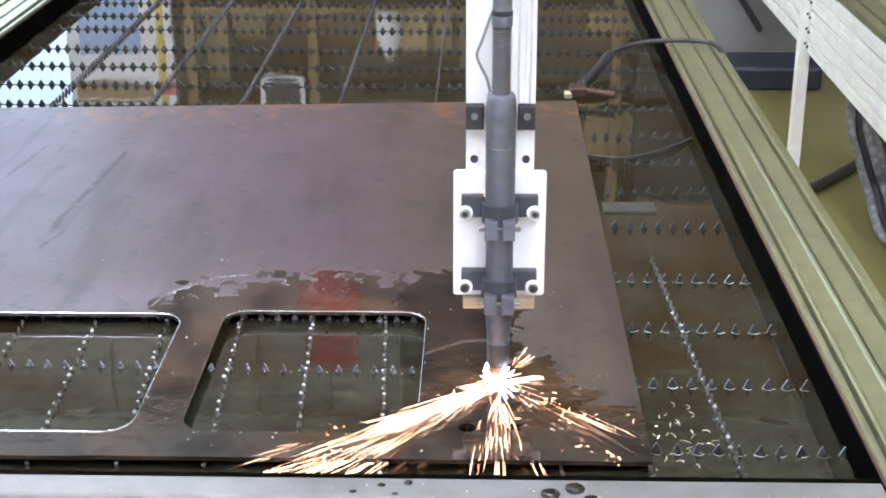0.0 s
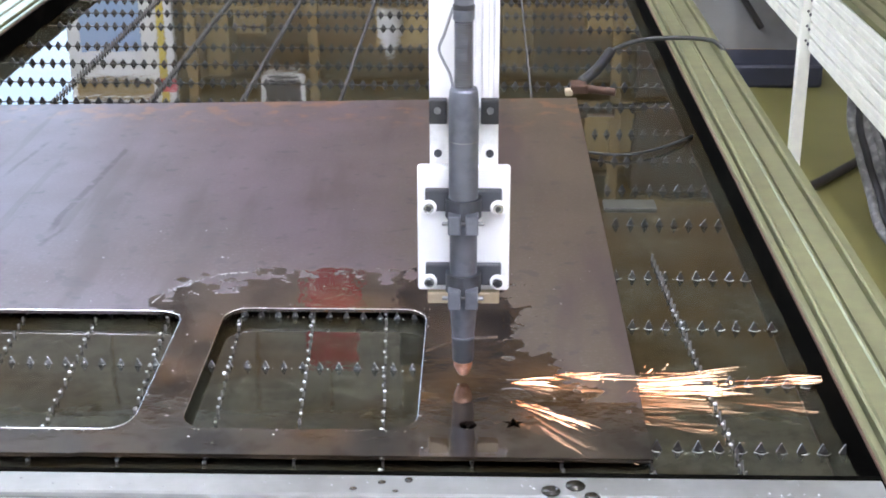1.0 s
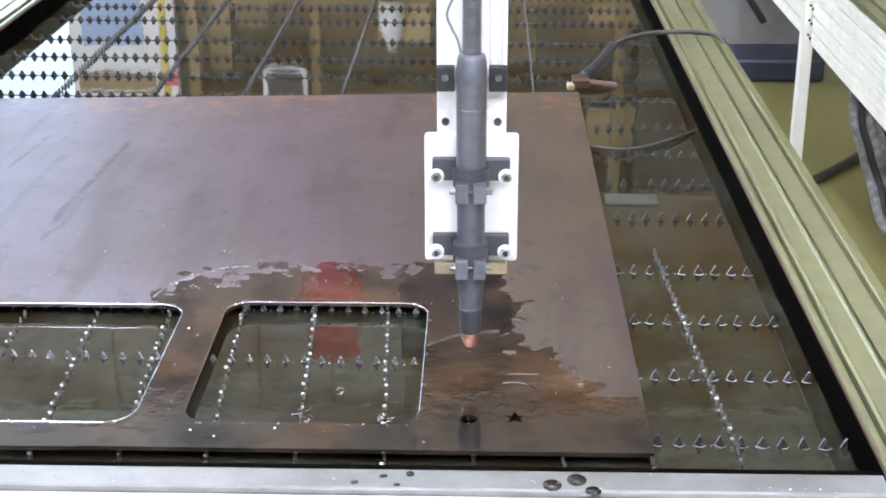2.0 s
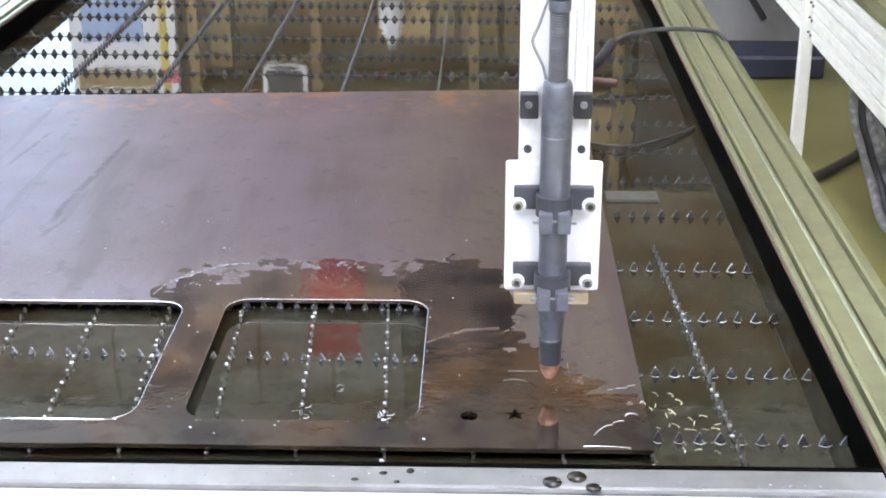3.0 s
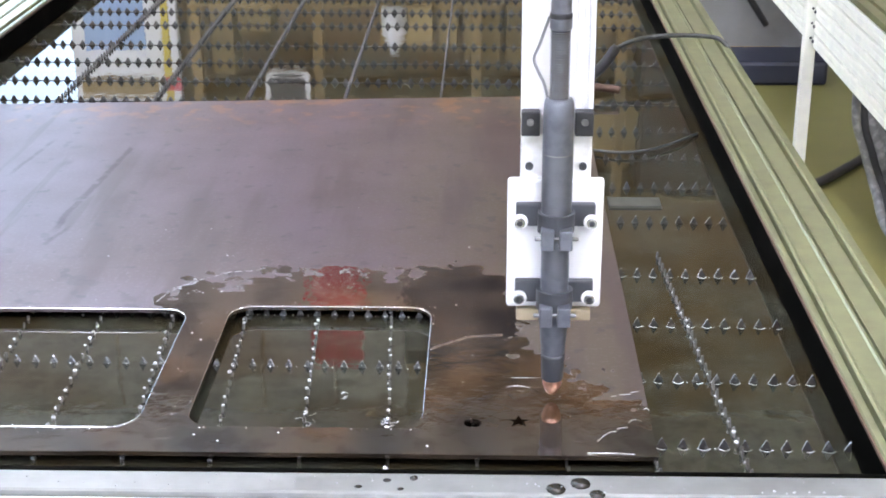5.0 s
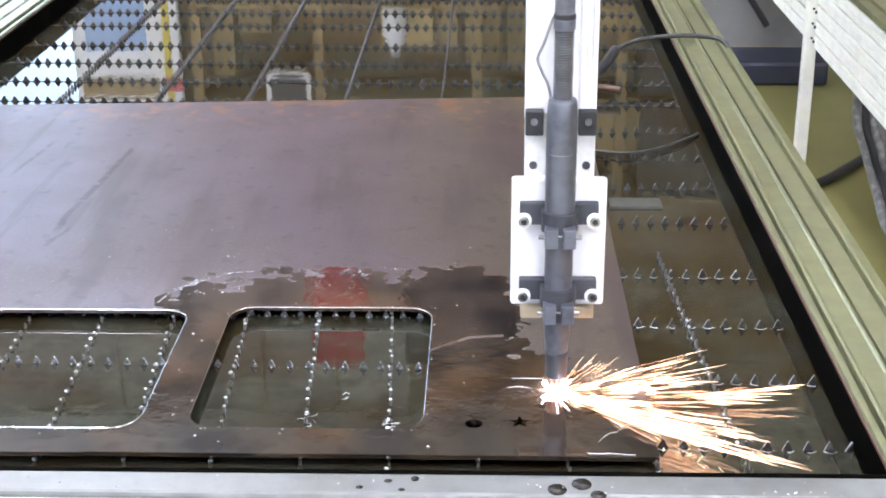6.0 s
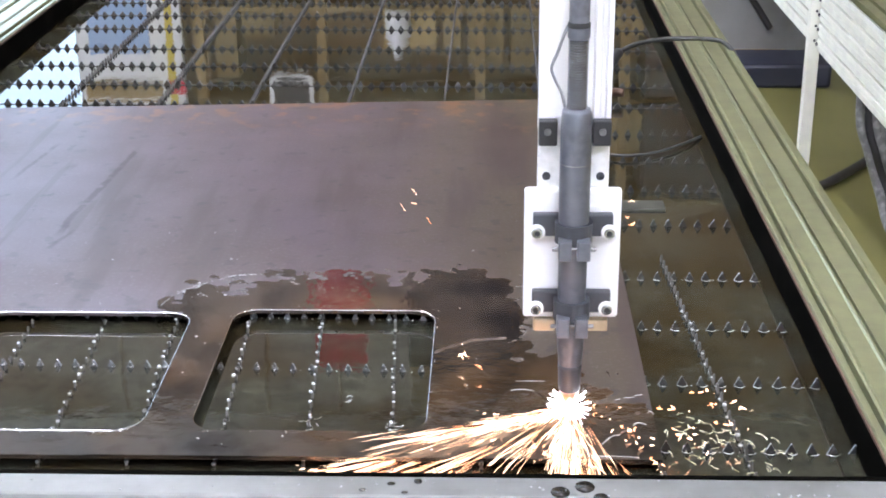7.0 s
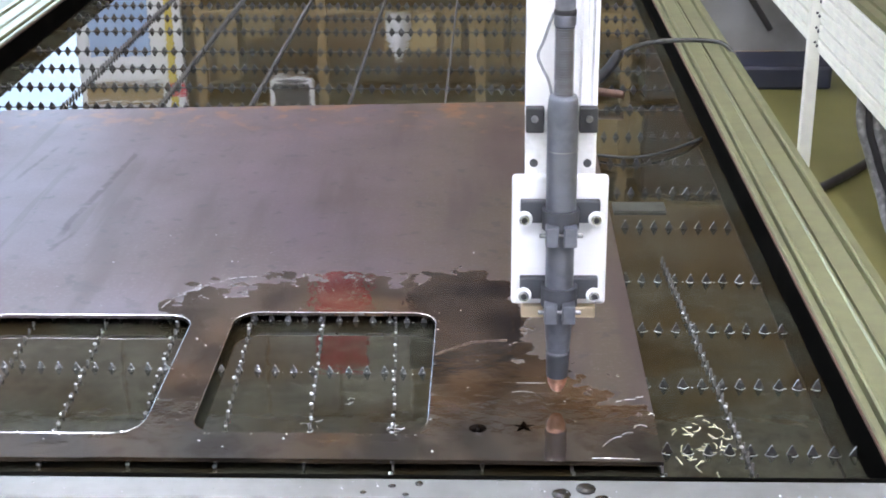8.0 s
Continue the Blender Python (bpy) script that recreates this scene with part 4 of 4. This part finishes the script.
# ---- torch carriage: built with the nozzle's tip at the origin ----
def torch_carriage():
    e = empty("torch_carriage")
    barrel = part("torch_barrel", lathe([(0.0125, 0.024), (0.0135, 0.052), (0.0155, 0.075), (0.0165, 0.105), (0.0165, 0.205), (0.0176, 0.208), (0.0176, 0.350), (0.0166, 0.364), (0.0150, 0.368)], 40), BARREL, e, "dark grey torch barrel", True)
    part("barrel_band", lathe([(0.0170, 0.3040), (0.0179, 0.3045), (0.0179, 0.3055), (0.0170, 0.3060)], 40), DARKSTEEL, e, "thin steel band", True)
    part("nozzle", lathe([(0.0030, -0.0005), (0.0055, 0.0), (0.0078, 0.0032), (0.0106, 0.0098), (0.0116, 0.0135), (0.0116, 0.0255)], 32), COPPER, e, "copper nozzle", True)
    part("retaining_cap", lathe([(0.0122, 0.0195), (0.0132, 0.021), (0.0138, 0.046), (0.0143, 0.050), (0.0143, 0.054)], 32), CLAMP, e, "dark retaining cap", True)
    sleeve = bmesh.new()
    z = 0.365
    prof = [(0.0100, z)]
    while z < 0.446:          # a close-wound sleeve
        prof += [(0.0104, z), (0.0113, z + 0.0006), (0.0113, z + 0.0014), (0.0104, z + 0.0020), (0.0096, z + 0.0024)]
        z += 0.0029
    part("strain_relief", lathe(prof, 28, sleeve), SPRING, e, "close-ribbed strain relief")
    part("hose_collar", lathe([(0.0110, 0.446), (0.0124, 0.448), (0.0124, 0.458), (0.0116, 0.459)], 24), BARREL, e)
    part("tape_band", lathe([(0.0112, 0.459), (0.0125, 0.4595), (0.0125, 0.464), (0.0114, 0.465)], 24), BLACK, e, "black tape band")
    part("hose", tube([(0, 0, 0.455), (0.001, 0.0, 0.6), (0.004, 0.01, 0.75), (0.01, 0.06, 0.95), (0.0, 0.12, 1.15)], 0.0112, 16), HOSE, e, "grey torch hose", True)
    part("thin_wire", tube([(-0.0122, 0.002, 0.460), (-0.0165, 0.005, 0.447), (-0.0225, 0.008, 0.428), (-0.0285, 0.010, 0.411), (-0.0235, 0.011, 0.396), (-0.0165, 0.010, 0.382), (-0.0125, 0.008, 0.366)], 0.0017, 8), WIRE, e, "thin grey wire", True)
    back = part("mount_plate", box(-0.056, 0.056, 0.020, 0.032, 0.104, 0.266, 0.004), WHITE, e, "white mounting plate")
    for z in (0.126, 0.222):
        clamp = part("torch_clamp", box(-0.046, 0.046, 0.008, 0.020, z - 0.010, z + 0.017, 0.002), CLAMP, e, "black torch clamp")
        part("clamp_ring", lathe([(0.0175, z - 0.012), (0.0215, z - 0.012), (0.0215, z + 0.012), (0.0175, z + 0.012)], 32), CLAMP, clamp)
        for s in (-1, 1):
            part("clamp_jaw", box(min(s * 0.003, s * 0.018), max(s * 0.003, s * 0.018), -0.030, -0.012, z - 0.026, z - 0.002, 0.0015), BARREL, clamp)
            turn = Matrix.Rotation(radians(90), 4, "X")
            part("washer", lathe([(0.0095, 0), (0.0095, 0.002), (0.0085, 0.0028)], 24, at=(s * 0.0415, 0.0078, z - 0.004), turn=turn), ZINC, clamp, "bright round washer")
            bolt = part("bolt", lathe([(0.0062, 0), (0.0062, 0.004), (0.0055, 0.005), (0.0036, 0.005), (0.0034, 0.003)], 20, at=(s * 0.0415, 0.006, z - 0.004), turn=turn), STEEL, clamp, "socket-head bolt")
            # Black disc on the socket's floor, painted for the shade inside.
            part("socket", lathe([(0.0035, 0), (0.0035, 0.0008)], 6, at=(s * 0.0415, 0.0021, z - 0.004), turn=turn), BLACK, bolt, "black disc for the shade in the hexagonal socket")
            part("side_screw", lathe([(0.0026, 0), (0.0026, 0.006), (0.0020, 0.007)], 12, at=(s * 0.018, -0.021, z - 0.014), turn=Matrix.Rotation(radians(90 * s), 4, "Y")), DARKSTEEL, clamp, "steel screw head")
        part("clamp_screw", lathe([(0.0022, -0.024), (0.0022, 0.024)], 12, at=(0, -0.021, z - 0.014), turn=Matrix.Rotation(radians(90), 4, "Y")), DARKSTEEL, clamp, "steel clamp screw")
    for s in (-1, 1):
        part("brass_foot", box(s * 0.031 - 0.013, s * 0.031 + 0.013, 0.012, 0.03, 0.090, 0.105, 0.002), BRASS, e, "brass foot block")
    part("slide_end", box(-0.041, 0.041, 0.033, 0.052, 0.255, 0.332, 0.002), ZINC, e, "bare metal slide end")
    for s in (-1, 1):
        pad = part("bumper", box(s * 0.0305 - 0.0105, s * 0.0305 + 0.0105, 0.018, 0.033, 0.318, 0.347, 0.0015), BLACK, e, "black stop block")
        part("bumper_screw", lathe([(0.0042, 0), (0.0042, 0.002), (0.0034, 0.003)], 16, at=(s * 0.031, 0.018, 0.335), turn=Matrix.Rotation(radians(90), 4, "X")), DARKSTEEL, pad)
        part("screw_hole", lathe([(0.0048, 0), (0.0048, 0.002), (0.0028, 0.002), (0.0026, 0.0005)], 16, at=(s * 0.031, 0.0325, 0.278), turn=Matrix.Rotation(radians(90), 4, "X")), CLAMP, e, "dark socket screw")
    column = part("column", extrusion([(-0.041, 0.034), (0.012, 0.034), (0.014, 0.040), (0.020, 0.040), (0.022, 0.034), (0.028, 0.034), (0.030, 0.040), (0.034, 0.040), (0.036, 0.034), (0.041, 0.034), (0.041, 0.07), (-0.041, 0.07)], 0.75), WHITE, e, "white upright slide column")
    column.matrix_basis = Matrix(((1, 0, 0, 0), (0, 0, 1, 0), (0, 1, 0, 0.328), (0, 0, 0, 1)))
    return tagged(e, "white plasma torch carriage with a dark grey torch", "torch carriage")


torch = torch_carriage()
TIP = Z + TH + 0.004


beam = tagged(empty("gantry"), "aluminium gantry beam that carries the torch", "gantry")
part("beam", box(-2.0, 0.12, 0.22, 0.34, Z + 0.72, Z + 0.90, 0.006), ALU, beam)
part("upright", box(-1.62, -1.50, 0.20, 0.36, 0.0, Z + 0.72, 0.006), ALU, beam)


# ---- motion: the nozzle's way over the plate, with its lift ----
TORCH = [(0.0, (-0.273, 0.140)), (0.5, (-0.302, 0.139)), (0.8, (-0.315, 0.137)), (1.0, (-0.317, 0.138, 0.004)), (1.5, (-0.316, 0.138, 0.028)),
         (1.7, (-0.315, 0.137, 0.034)), (2.0, (-0.310, 0.132, 0.038)), (2.6, (-0.217, 0.086, 0.034)), (2.8, (-0.214, 0.083, 0.026)), (3.0, (-0.214, 0.083, 0.017)),
         (3.4, (-0.214, 0.083, 0.001)), (4.0, (-0.214, 0.083)), (4.5, (-0.214, 0.083, 0.003)), (5.0, (-0.215, 0.084, 0.004)), (5.7, (-0.216, 0.086, 0.002)),
         (6.0, (-0.211, 0.101)), (6.25, (-0.200, 0.104)), (6.5, (-0.190, 0.099)), (6.75, (-0.189, 0.083)), (7.0, (-0.200, 0.072)), (7.25, (-0.211, 0.078)),
         (7.5, (-0.216, 0.087)), (7.7, (-0.215, 0.087, 0.004)), (8.0, (-0.215, 0.087, 0.013))]


FIRE = bpy.data.materials.new("glowing_spark")
FIRE.use_nodes = True
fn, fl = FIRE.node_tree.nodes, FIRE.node_tree.links
fb = fn["Principled BSDF"]
fs = fn.new("ShaderNodeSeparateXYZ")
fl.new(fn.new("ShaderNodeTexCoord").outputs["Generated"], fs.inputs[0])
fr = fn.new("ShaderNodeValToRGB")
fr.color_ramp.elements[0].color, fr.color_ramp.elements[1].color = (1.0, 0.33, 0.12, 1), (1.0, 0.66, 0.44, 1)
fr.color_ramp.elements[1].position = 0.8
fl.new(fs.outputs[0], fr.inputs[0])
fl.new(fr.outputs[0], fb.inputs["Emission Color"])
fb.inputs["Emission Strength"].default_value = 4.6
fb.inputs["Base Color"].default_value = (0.02, 0.01, 0.01, 1)
ARC = mat("plasma_arc", (0.9, 0.9, 1.0), 0.5, emit=(0.92, 0.9, 1.0), emit_strength=40.0)
rnd = random.Random(7)


def streak(bm, a, b, r):
    """A thin sharp-ended splinter from a to b."""
    a, b = Vector(a), Vector(b)
    for p in (a, b):
        wide = math.hypot(p.y, p.z)
        if wide > 0.0125:
            p.y, p.z = p.y * 0.0125 / wide, p.z * 0.0125 / wide
        p.x = min(p.x, 0.14)
    needle(bm, a, b, r)


def needle(bm, a, b, r):
    """A splinter with no bounds."""
    d = (b - a).normalized()
    s = d.orthogonal().normalized()
    u = d.cross(s)
    mid = a.lerp(b, 0.72)
    t0, t1 = bm.verts.new(a), bm.verts.new(b)
    ring = [bm.verts.new(mid + r * (math.cos(k * 2.0944) * s + math.sin(k * 2.0944) * u)) for k in range(3)]
    for k in range(3):
        bm.faces.new((t0, ring[k], ring[(k + 1) % 3]))
        bm.faces.new((t1, ring[(k + 1) % 3], ring[k]))


def spark_mesh(kind):
    """Splinters that fly along +x: a narrow sheaf, a few long ones, or a crackling grain."""
    bm = bmesh.new()
    if kind == "sheaf":
        for k in range(16):
            x = rnd.uniform(-0.02, 0.06)
            y, z = rnd.gauss(0, 0.007), rnd.gauss(0, 0.003)
            n = rnd.uniform(0.02, 0.085)
            streak(bm, (x, y, z), (x + n, y * (1 + n * 6) + rnd.gauss(0, 0.0022), z + rnd.uniform(-0.004, 0.004)), rnd.choice((0.0001, 0.00013, 0.00016, 0.00026)))
    elif kind == "core":
        for k in range(12):
            x, y, z = rnd.uniform(-0.005, 0.02), rnd.gauss(0, 0.003), rnd.uniform(-0.002, 0.004)
            streak(bm, (x, y, z), (x + rnd.uniform(0.02, 0.05), y * 2.6 + rnd.uniform(-0.003, 0.003), z * 1.6), rnd.uniform(0.0002, 0.00055))
    elif kind == "long":
        for k in range(7):
            x, y = rnd.uniform(-0.02, 0.03), rnd.gauss(0, 0.008)
            streak(bm, (x, y, rnd.uniform(-0.003, 0.003)), (x + rnd.uniform(0.05, 0.12), y * 1.5 + rnd.gauss(0, 0.003), rnd.uniform(-0.005, 0.005)), rnd.uniform(0.00011, 0.00026))
    else:
        for k in range(5):      # crackling grains, some of them burst into small stars
            c = Vector((rnd.uniform(0, 0.06), rnd.gauss(0, 0.012), rnd.uniform(-0.008, 0.012)))
            for m in range(rnd.choice((1, 1, 2, 4))):
                d = Vector((rnd.uniform(-1, 1), rnd.uniform(-1, 1), rnd.uniform(-0.7, 0.7))).normalized() * rnd.uniform(0.0015, 0.0075)
                streak(bm, c - d * rnd.random(), c + d, rnd.choice((0.0002, 0.0003, 0.0006)))
    me = bpy.data.meshes.new("sparks")
    bm.to_mesh(me)
    bm.free()
    me.materials.append(FIRE)
    return me


MESHES = {k: [spark_mesh(k) for i in range(6)] for k in ("sheaf", "long", "grain", "core", "burst")}
# showers: from, to (s), direction and half spread (degrees from the x axis), how many at once, reach (m)
SHOWERS = [(-0.2, 0.70, 226, 8, 22, 0.36), (-0.2, 0.66, 268, 20, 7, 0.24), (-0.2, 0.64, 308, 12, 1.6, 0.26), (-0.2, 0.6, 300, 20, 7, 0.24, "grain"), (-0.2, 0.70, 10, 60, 2, 0.06, "core"),
           (0.70, 0.79, 205, 16, 9, 0.24), (0.74, 0.84, 196, 14, 9, 0.26, "grain"), (0.86, 0.95, -2, 5, 15, 0.46), (0.90, 0.97, 312, 10, 2, 0.2),
           (5.76, 5.93, 2, 7, 8, 0.2), (5.93, 6.10, -33, 11, 18, 0.34), (5.95, 6.1, 25, 35, 7, 0.12), (6.03, 6.34, 7, 10, 20, 0.42), (6.03, 6.44, 0, 13, 24, 0.44, "grain"), (6.22, 6.34, -12, 12, 10, 0.40),
           (6.1, 6.70, -33, 9, 13, 0.32), (6.2, 7.0, 268, 9, 11, 0.22), (6.45, 7.0, 213, 8, 13, 0.36), (6.58, 7.0, 262, 34, 12, 0.22), (6.55, 6.98, 240, 60, 12, 0.2, "grain"), (6.6, 6.97, 330, 30, 9, 0.2, "grain"),
           (6.60, 6.84, 130, 130, 13, 0.34, "burst"), (7.0, 7.1, 270, 60, 5, 0.18, "grain"), (7.10, 7.24, 242, 16, 15, 0.26), (7.10, 7.2, 275, 28, 9, 0.2), (7.10, 7.2, 330, 30, 5, 0.2, "grain"), (7.22, 7.28, 226, 6, 10, 0.26),
           (7.36, 7.46, 8, 8, 3, 0.12), (7.36, 7.44, 6, 8, 12, 0.46, "grain"), (7.53, 7.59, 3, 6, 12, 0.40), (7.53, 7.59, 3, 8, 10, 0.46, "grain")]
LAST = frame(8.0)


def nozzle(f):
    """The nozzle's place at a frame, on a smooth curve through the stations."""
    t = min(max((f - 1) / FPS, 0.0), 8.0)
    i = max(k for k in range(len(TORCH) - 1) if TORCH[k][0] <= t)
    ps = [Vector((*TORCH[min(max(k, 0), len(TORCH) - 1)][1], 0.0)[:3]) for k in (i - 1, i, i + 1, i + 2)]
    ts = [TORCH[min(max(k, 0), len(TORCH) - 1)][0] for k in (i - 1, i, i + 1, i + 2)]
    d = ts[2] - ts[1]
    m0 = (ps[2] - ps[0]) * (d / max(ts[2] - ts[0], d))
    m1 = (ps[3] - ps[1]) * (d / max(ts[3] - ts[1], d))
    k = (t - ts[1]) / d
    v = ps[1] * (2 * k ** 3 - 3 * k * k + 1) + m0 * (k ** 3 - 2 * k * k + k) + ps[2] * (3 * k * k - 2 * k ** 3) + m1 * (k ** 3 - k * k)
    return Vector((v.x, v.y, TIP + max(v.z, -0.0005)))


def heading(az, up):
    return Euler((0, radians(-up), radians(az))).to_matrix().to_4x4()


def stowed(f, az):
    """Not yet thrown: upright inside the torch."""
    return Matrix.Translation(nozzle(f) + Vector((0, 0, 0.205))) @ heading(az, 89)


class Spark:
    def __init__(self, kind):
        self.ob = tagged(new("sparks", rnd.choice(MESHES[kind])), "glowing orange-white sparks thrown from the cut", "sparks", kind="stuff")
        self.kind, self.free, self.az, self.rows = kind, -99, 0.0, {}

    def throw(self, f, az, up, reach, speed):
        for k in (3, 2, 1):
            turn = (az - self.az + 180) % 360 - 180
            if f - k >= 1:
                self.rows[f - k] = stowed(f - k, self.az + turn * (4 - k) / 3)
        self.az, tip = az, nozzle(f) - Vector((0, 0, 0.006))
        d, g = rnd.uniform(0.0, speed * 0.6), f
        while True:
            way = heading(az, up)
            p = tip + way.to_3x3() @ Vector((d, 0, 0)) - Vector((0, 0, 0.25 * max(0.0, d) ** 2))
            head = p + way.to_3x3() @ Vector((0.05, 0, 0))
            if d > reach or head.y < WY0 + 0.012 or head.x > WX1 - 0.01 or g > LAST:
                break
            if g >= 1:
                self.rows[g] = Matrix.Translation(p) @ way
            d += speed
            g += 1
        if head.x > WX1 - 0.01 and self.kind == "grain":      # thrown back up by the rail
            p, v = p.copy(), Vector((rnd.uniform(-0.012, 0.004), rnd.gauss(0.004, 0.016), rnd.uniform(0.001, 0.016)))
            for k in range(rnd.randint(4, 10)):
                p = p + v
                v.z -= 0.004
                if not 1 <= g <= LAST or p.z < Z - 0.005:
                    break
                self.rows[g] = Matrix.Translation(p) @ heading(az, min(80, 14 * k + 10))
                g += 1
        for k in (0, 1):
            if 1 <= g + k <= LAST:
                self.rows[g + k] = stowed(g + k, az)
        self.free = g + 5


def pick_kind():
    return rnd.choices(("sheaf", "long", "grain"), (0.55, 0.33, 0.12))[0]


def plan_sparks():
    pool = {k: [] for k in MESHES}
    cores = [(a, b, az, w * 1.1, n * 0.30, 0.085, "core") for a, b, az, w, n, r, *only in SHOWERS if not only]
    for t0, t1, az, spread, count, reach, *only in SHOWERS + cores:
        for f in range(frame(t0), min(frame(t1), LAST) + 1):
            flight = reach / (0.075 if "core" not in only else 0.035)
            n = count / max(2.0, flight * 0.62)
            for i in range(int(n) + (rnd.random() < n % 1)):
                kind = only[0] if only else pick_kind()
                s = next((s for s in pool[kind] if s.free <= f), None)
                if not s:
                    s = Spark(kind)
                    pool[kind].append(s)
                s.throw(f, az + rnd.gauss(0, 0.55) * spread, rnd.uniform(25, 78) if kind == "burst" else rnd.uniform(0, 12) if kind == "grain" else rnd.uniform(0.0, 5.0), reach * rnd.uniform(0.75, 1.1), rnd.uniform(0.05, 0.085) if kind != "core" else rnd.uniform(0.025, 0.045))
    return [s for k in pool for s in pool[k]]


SPARKS = plan_sparks()
# the arc: a small ragged ball of light under the nozzle, sunk in the tank when it is off
bm = bmesh.new()
bmesh.ops.create_icosphere(bm, subdivisions=2, radius=0.0095)
for v in bm.verts:
    v.co *= rnd.uniform(0.75, 1.3)
for k in range(44):
    a, e = rnd.uniform(0, 6.28), rnd.uniform(-0.1, 0.75)
    d = Vector((math.cos(a) * math.cos(e), math.sin(a) * math.cos(e), math.sin(e)))
    needle(bm, d * 0.006, d * rnd.choice((0.013, 0.016, 0.02, 0.028)), rnd.uniform(0.0003, 0.0009))
arc = tagged(part("plasma_arc", bm, ARC), "blinding white plasma arc under the nozzle", "arc")
bm = bmesh.new()
bmesh.ops.create_icosphere(bm, subdivisions=3, radius=0.0142)
for v in bm.verts:
    v.co *= rnd.uniform(0.93, 1.06)
flare = tagged(part("pierce_flare", bm, ARC, smooth=True), "round white flare of the piercing arc", "arc")
PIERCE = ((0.76, 0.95), (5.74, 5.90), (7.44, 7.63))
BURN = ((-1.0, 0.98), (5.72, 7.40), (7.46, 7.64))


def motions():
    for s in SPARKS:
        rows = dict(s.rows)
        for f in [*range(1, LAST, 3), LAST]:
            near = [g for g in s.rows if abs(g - f) <= 3]
            if not near:
                before = [g for g in s.rows if g < f]
                az = 0.0
                m = s.rows[max(before)] if before else s.rows[min(s.rows)]
                e = (m.to_3x3() @ Vector((1, 0, 0)))
                rows[f] = stowed(f, math.degrees(math.atan2(e.y, e.x)))
        walk(s.ob, [((f - 1) / FPS, rows[f]) for f in sorted(rows)])
    walk(film_rim, [(0.0, pose(0, 0, -0.004)), (2.1, pose(0, 0, -0.004)), (2.7, pose(0, 0, 0)), (8.0, pose(0, 0, 0))])
    for ob, x, y, heights in SPLASHES:
        times = [(0.0, heights[0][1])] + [h for h in heights if 0 < h[0] < 8.0] + [(8.0, heights[-1][1])]
        walk(ob, [(t, pose(x, y, Z + LEVEL + h, 0, 0, 9 * (i % 3))) for i, (t, h) in enumerate(times)])
    rows = []
    for f in range(1, LAST + 1):
        on = any(a <= (f - 1) / FPS <= b for a, b in PIERCE)
        rows.append(((f - 1) / FPS, Matrix.Translation(nozzle(f) + Vector((0, -0.004, -0.003) if on else (0, 0, 0.14)))))
    walk(flare, rows)
    rows = []
    for f in range(1, LAST + 1):
        t = (f - 1) / FPS
        on = any(a <= t <= b for a, b in BURN)
        k = rnd.uniform(-1, 1)
        drop_to = Vector((0.001 * k, 0.001 * rnd.uniform(-1, 1), -0.003)) if on else Vector((0, 0, -0.085))
        rows.append((t, Matrix.Translation(nozzle(f) + drop_to) @ pose(0, 0, 0, 0, 0, 40 * k if on else 0)))
    walk(arc, rows)
    walk(torch, [((f - 1) / FPS, Matrix.Translation(nozzle(f))) for f in range(1, LAST + 1)])


motions()
